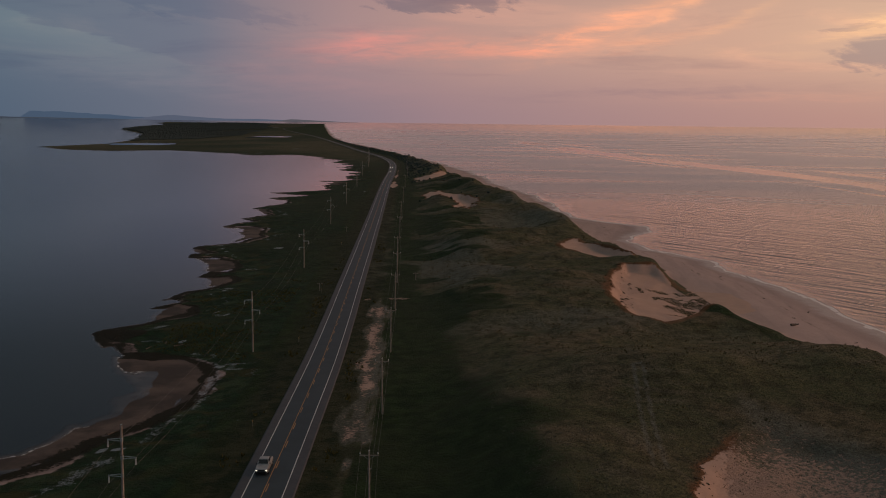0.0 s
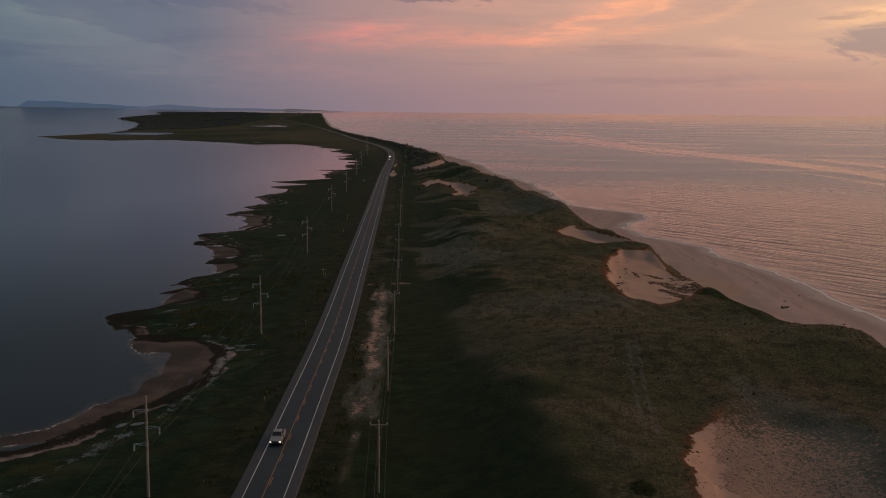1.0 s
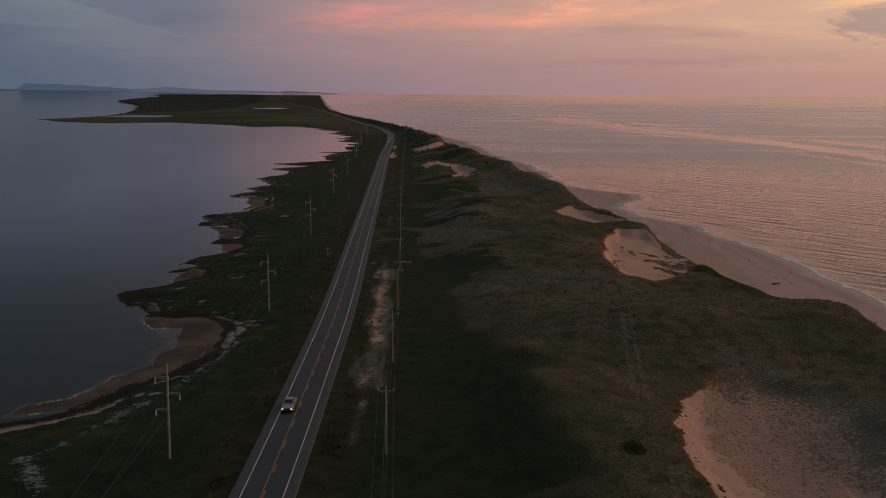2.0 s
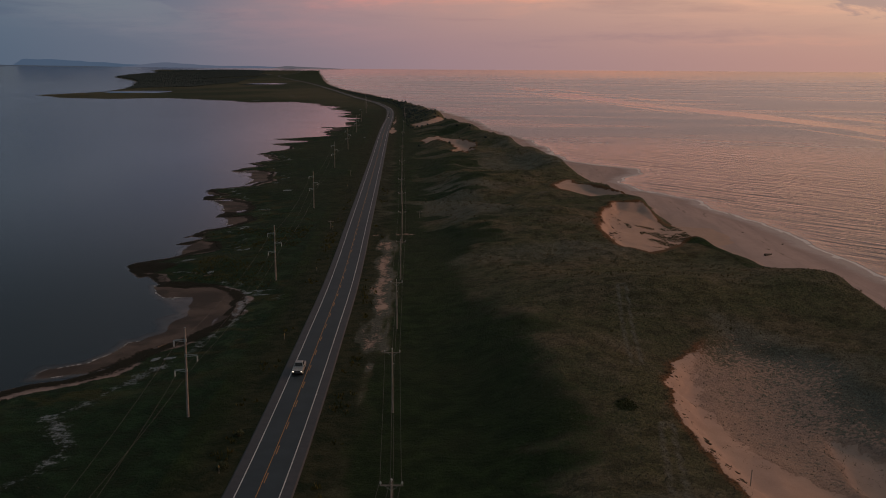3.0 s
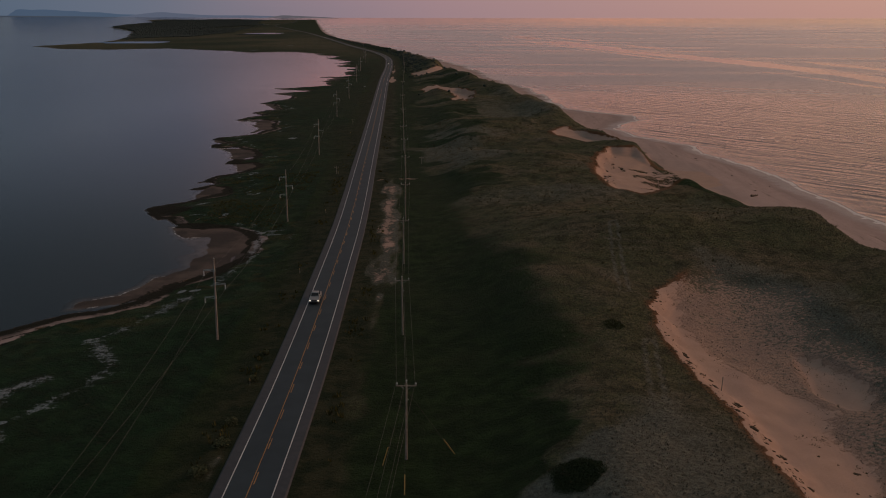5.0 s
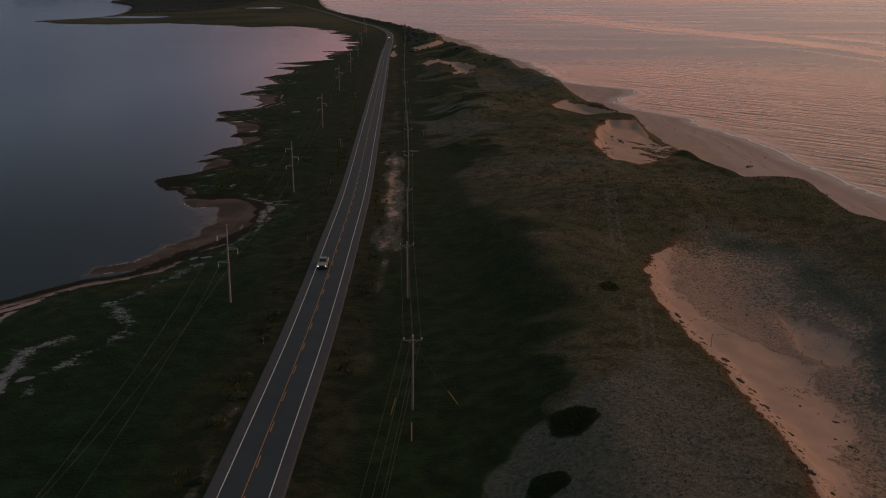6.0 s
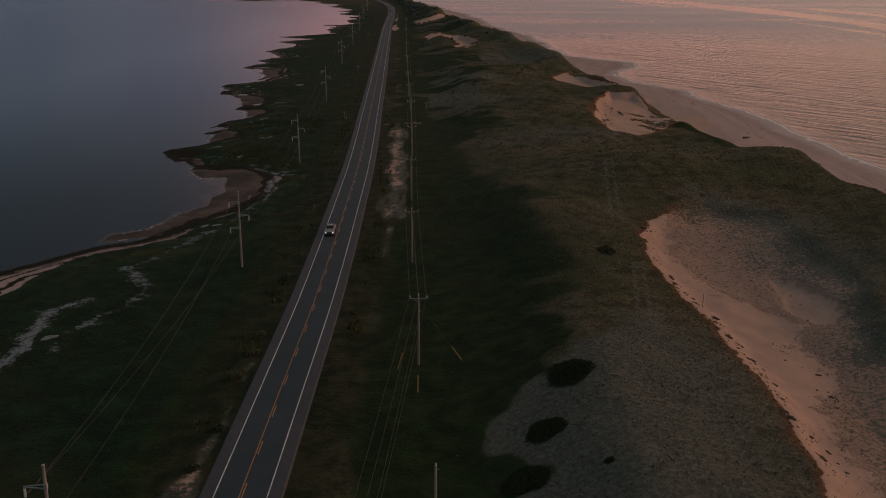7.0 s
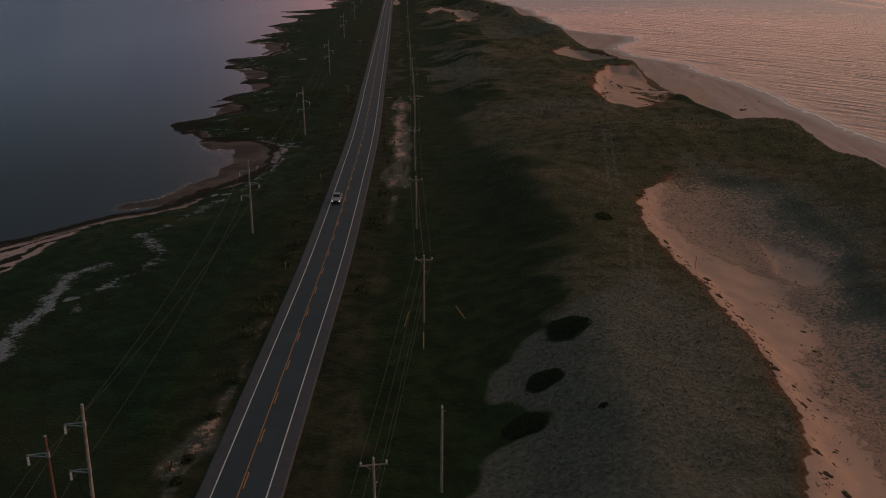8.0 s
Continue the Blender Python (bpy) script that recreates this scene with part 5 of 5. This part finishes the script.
tufts("heath_plants", GRASS_DARK, "dark heath tufts on the far dunes", x, y, rng.uniform(0.25, 0.7, len(x)), 6, 0.6)
x, y = scatter(9000, -90, -33, 22, 330, lambda x, y, z, f: (z > 0.5) & (x - road_x(y) < -7) & (f["salt"] < 0) & (f["wrack"] < 0))
tufts("marsh_grass", MARSH, "dark marsh grass between lagoon and road", x, y, rng.uniform(0.08, 0.22, len(x)), 7, 0.7, 1.2)
x, y = scatter(5000, -40, -8, 22, 420, lambda x, y, z, f: (np.abs(np.abs(x - road_x(y)) - 7.6) < 1.6) * smooth(fbm(x, y, 9, 301, 3), -0.1, 0.5))
tufts("roadside_weeds", WEED, "yellow-green weeds along the road shoulder", x, y, rng.uniform(0.3, 0.9, len(x)), 7)
x, y = scatter(2200, 30, 60, 15, 135, lambda x, y, z, f: (f["bare"] > 0.0) & (f["bare"] < 2.4) & (fbm(x, y, 5, 305, 3) > 0.1))
tufts("slumped_turf", GRASS_DARK, "clumps of slumped turf on the sand slope", x, y, rng.uniform(0.10, 0.24, len(x)), 9, 1.3, 1.2)
x, y = scatter(6000, 61, 80, 262, 302, lambda x, y, z, f: (fbm(x, y * 0.7, 7, 311, 4) > 0.12) & (f["bare"] > 0))
tufts("beach_grass", GRASS_DARK, "green beach grass in a sandy blowout", x, y, rng.uniform(0.14, 0.34, len(x)), 7, 0.7, 0.9)


# slumped turf below the rims
def clod(seed):
    g = random.Random(seed)
    ob = base("turf_clod", Matrix(), "slumped clod of dark turf on the sand slope", "turf", "turf clods on the sand")
    bm = bmesh.new()
    bmesh.ops.create_icosphere(bm, subdivisions=2, radius=1.0)
    for v_ in bm.verts:
        q = 1 + 0.35 * math.sin(3.1 * v_.co.x + seed) * math.cos(2.7 * v_.co.y - seed) + g.uniform(-0.16, 0.16)
        v_.co = Vector((v_.co.x * q, 0.62 * v_.co.y * q, 0.24 * v_.co.z * q))
    part("sod", bm, TURF, ob)
    bm = bmesh.new()
    for _ in range(46):
        a_, r_ = g.uniform(0, 6.283), math.sqrt(g.random()) * 0.95
        p_ = Vector((r_ * math.cos(a_), 0.62 * r_ * math.sin(a_), 0.16 * (1 - r_ * r_)))
        tip = p_ + Vector((g.uniform(-0.3, 0.3), g.uniform(-0.3, 0.3), g.uniform(0.12, 0.3)))
        side_ = Vector((g.uniform(-1, 1), g.uniform(-1, 1), 0)).normalized() * 0.07
        bm.faces.new([bm.verts.new(p_ - side_), bm.verts.new(p_ + side_), bm.verts.new(tip)])
    part("grass", bm, GRASS_DARK, ob, "dark grass blades")
    return ob


kinds = [clod(s) for s in (3, 8, 13)]
g = random.Random(29)
rim_x = bend(HOLLOW[1:10])
spots = []
for i in range(200):
    y_ = 20 + 112 * g.random() ** 1.25
    spots.append((float(rim_x(np.array(y_))) + (0.4 + 2.3 * g.random() ** 1.7) * (1.5 if y_ < 45 else 1), y_, 0.18 + 0.75 * g.random() ** 2.2, g.uniform(-70, -10)))
for i in range(9):
    spots.append((g.uniform(42, 47), g.uniform(59, 78), g.uniform(0.4, 0.9), g.uniform(0, 180)))
for i in range(64):
    q_ = g.random()
    spots.append((49.5 + 9.5 * q_ + g.uniform(0.3, 4.5), 266 + 56 * q_ + g.uniform(-4, 4), 0.3 + 0.9 * g.random() ** 2, g.uniform(-60, 0)))
for i, (x_, y_, s_, a_) in enumerate(spots):
    m = pose(x_, y_, ground_at(x_, y_) + 0.02, 0, 14 if y_ < 200 else 18, 0) @ Matrix.Rotation(radians(a_), 4, "Z") @ Matrix.Diagonal((s_ * g.uniform(0.8, 1.2), s_, s_ * g.uniform(0.7, 1.1), 1))
    if i < 3:
        kinds[i].matrix_basis = m
    else:
        copy_thing(kinds[i % 3], m)


x, y = scatter(7000, -88, -46, 205, 340, lambda x, y, z, f: ((z > 0.35) & (f["wrack"] < 0)) * smooth(fbm(x, y, 13, 321, 3), 0.0, 0.5))
tufts("marsh_weeds", WEED, "yellow-green weeds on the marsh behind the cape", x, y, rng.uniform(0.2, 0.5, len(x)), 6)


def leafy(n, rx, ry, h, seed, size=0.24):
    """A low mound of small leaf clusters with an uneven outline."""
    g = np.random.default_rng(seed)
    a, q = g.uniform(0, 2 * math.pi, n), np.sqrt(g.uniform(0, 1, n)) * g.uniform(0.72, 1.05, n)
    edge = 1 + 0.07 * np.sin(3 * a + seed) + 0.05 * np.sin(5 * a + 2 * seed)
    x, y = rx * q * edge * np.cos(a), ry * q * edge * np.sin(a)
    z = h * np.sqrt(np.maximum(1 - q * q, 0.02)) * g.uniform(0.35, 1.05, n)
    c = np.stack([x, y, z], -1)
    u = g.normal(size=(n, 3))
    u /= np.linalg.norm(u, axis=1)[:, None]
    u[:, 2] *= 0.45
    w = np.cross(u, g.normal(size=(n, 3)) * (0.5, 0.5, 1.0))
    w /= np.linalg.norm(w, axis=1)[:, None]
    s = size * g.uniform(0.6, 1.3, (n, 1))
    v = np.stack([c - u * s, c - w * s * 0.6, c + u * s, c + w * s * 0.6], 1).reshape(-1, 3)
    return v, np.arange(4 * n).reshape(-1, 4)


def shrub(x, y, rx, ry, h, seed, name="juniper_mat", label="dark spreading juniper mat on pale dune grass", n=900, leaf=None, size=0.16):
    ob = base(name, pose(x, y, ground_at(x, y) - 0.1, 0, 0, 0), label, "shrub", "low shrubs")
    v, f = leafy(n, rx, ry, h, seed, size)
    v[:, 2] += heights(x + v[:, 0], y + v[:, 1]) - ground_at(x, y) + 0.1
    crown = new("crown", shell("crown", v, f, leaf or JUNIPER, False))
    crown.parent = ob
    bm = bmesh.new()
    g = random.Random(seed)
    for i in range(7):
        a = i * 0.9 + g.random()
        rod(bm, (0, 0, -0.1), (rx * 0.6 * math.cos(a), ry * 0.6 * math.sin(a), h * 0.3), 0.05, 0.02, 6)
    part("stems", bm, TURF, ob)


for i, (x, y, rx, ry, h) in enumerate([(11.9, 58.2, 3.0, 4.0, 0.30), (7.6, 45.6, 2.3, 2.5, 0.28), (4.6, 36.6, 2.6, 2.6, 0.28), (25.0, 109.5, 1.7, 2.3, 0.16)]):
    shrub(x, y, rx, ry, h, i + 1, n=9000 if i < 3 else 2000, leaf=JUNIPER if i < 3 else SHRUB, size=0.10)
shrub(12.9, 34.7, 0.55, 0.5, 0.3, 11, "dune_bush", "small dark bush alone in pale dune grass", 420, None, 0.10)
for i, (x, y, r, h, pale_) in enumerate([(-31.6, 84.0, 1.0, 0.8, 1), (-31.4, 77.0, 1.2, 0.9, 1), (-32.6, 69.0, 1.3, 0.9, 1), (-31.2, 53.0, 0.7, 0.6, 0), (-32.1, 43.4, 0.8, 0.6, 0), (-32.6, 33.5, 0.8, 0.6, 0), (-32.7, 29.0, 0.7, 0.6, 0), (-31.7, 100.0, 0.9, 0.8, 1), (-31.9, 112.0, 0.8, 0.7, 1)]):
    shrub(x, y, r, r * 1.2, h, i + 21, "roadside_bush", "pale green bush beside the road shoulder" if pale_ else "small dark bush on the sandy verge", 520, PALE_LEAF if pale_ else SHRUB, 0.15)


def clumps(name, mat, label, x, y, size, tall, z=None, lift=None):
    """Many small uneven crowns, each a ragged cone of leaf faces."""
    n, sides = len(x), 5
    z = heights(x, y) if z is None else z
    a = np.arange(sides) * 2 * math.pi / sides + rng.uniform(0, 1, (n, 1))
    rad = size[:, None] * rng.uniform(0.6, 1.25, (n, sides))
    low = np.stack([x[:, None] + rad * np.cos(a), y[:, None] + rad * np.sin(a), z[:, None] + tall[:, None] * rng.uniform(0.1, 0.4, (n, sides))], -1)
    rad2 = 0.62 * size[:, None] * rng.uniform(0.5, 1.3, (n, sides))
    up = np.stack([x[:, None] + rad2 * np.cos(a + 0.5), y[:, None] + rad2 * np.sin(a + 0.5), z[:, None] + tall[:, None] * rng.uniform(0.55, 0.9, (n, sides))], -1)
    tip = np.stack([x + 0.2 * size * rng.normal(size=n), y, z + tall], -1)[:, None]
    foot = np.stack([x, y, z - 0.3], -1)[:, None]
    v = np.concatenate([low, up, tip, foot], 1)
    vx, vy, vz = bowl(v[..., 0].ravel(), v[..., 1].ravel(), v[..., 2].ravel())
    k_ = np.arange(sides)
    j = (k_ + 1) % sides
    tri = np.concatenate([np.stack([k_, j, k_ + sides], -1), np.stack([j, j + sides, k_ + sides], -1), np.stack([k_ + sides, j + sides, np.full(sides, 2 * sides)], -1), np.stack([j, k_, np.full(sides, 2 * sides + 1)], -1)])
    f = (tri[None] + (np.arange(n) * (2 * sides + 2))[:, None, None]).reshape(-1, 3)
    return tagged(new(name, shell(name, np.stack([vx, vy, vz], -1), f, mat, True)), label, "woods", kind="stuff")


x, y = scatter(22000, -330, 60, 620, 2900, lambda x, y, z, f: ((x - road_x(y) > 15) & (x < crest_x(y) + 9) & (z > 1) & (f["bare"] < -1)) * (0.06 + 0.94 * smooth(y, 800, 1100)))
clumps("thicket", HAZED_WOODS, "dark scrub thicket along the dune ridge", x, y, rng.uniform(0.6, 1.6, len(x)), rng.uniform(0.6, 2.0, len(x)))
x = rng.uniform(-2600, -250, 140000)
y = 2300 + 9000 * rng.uniform(0, 1, 140000) ** 1.8
z, f = terrain(x, y)
edge_y = 2620 + 2700 * smooth(x / y, -0.232, -0.175) + 300 * fbm(x, y, 420, 401, 4)
keep = (z > 0.6) & (y > edge_y) & (x < road_x(y) - 70) & (x < -(0.176 + 0.012 * fbm(x, y * 0.4, 300, 403, 3)) * y)
for px, py, rx, ry in PONDS:
    keep &= ellipse(x, y, px, py, rx * 1.6, ry * 4.0) < 0
x, y = x[keep][:24000], y[keep][:24000]
clumps("far_woods", HAZED_WOODS, "dark spruce woods on the headland", x, y, rng.uniform(2, 4.2, len(x)) * (y / 2600) ** 0.7, rng.uniform(4, 8, len(x)) * (0.3 + 0.7 * smooth(y - edge_y[keep][:24000], 0, 700)) * (0.35 + 0.65 * smooth(-x / y, 0.172, 0.20)) * (0.8 + 0.35 * fbm(x, y, 260, 405, 3)))
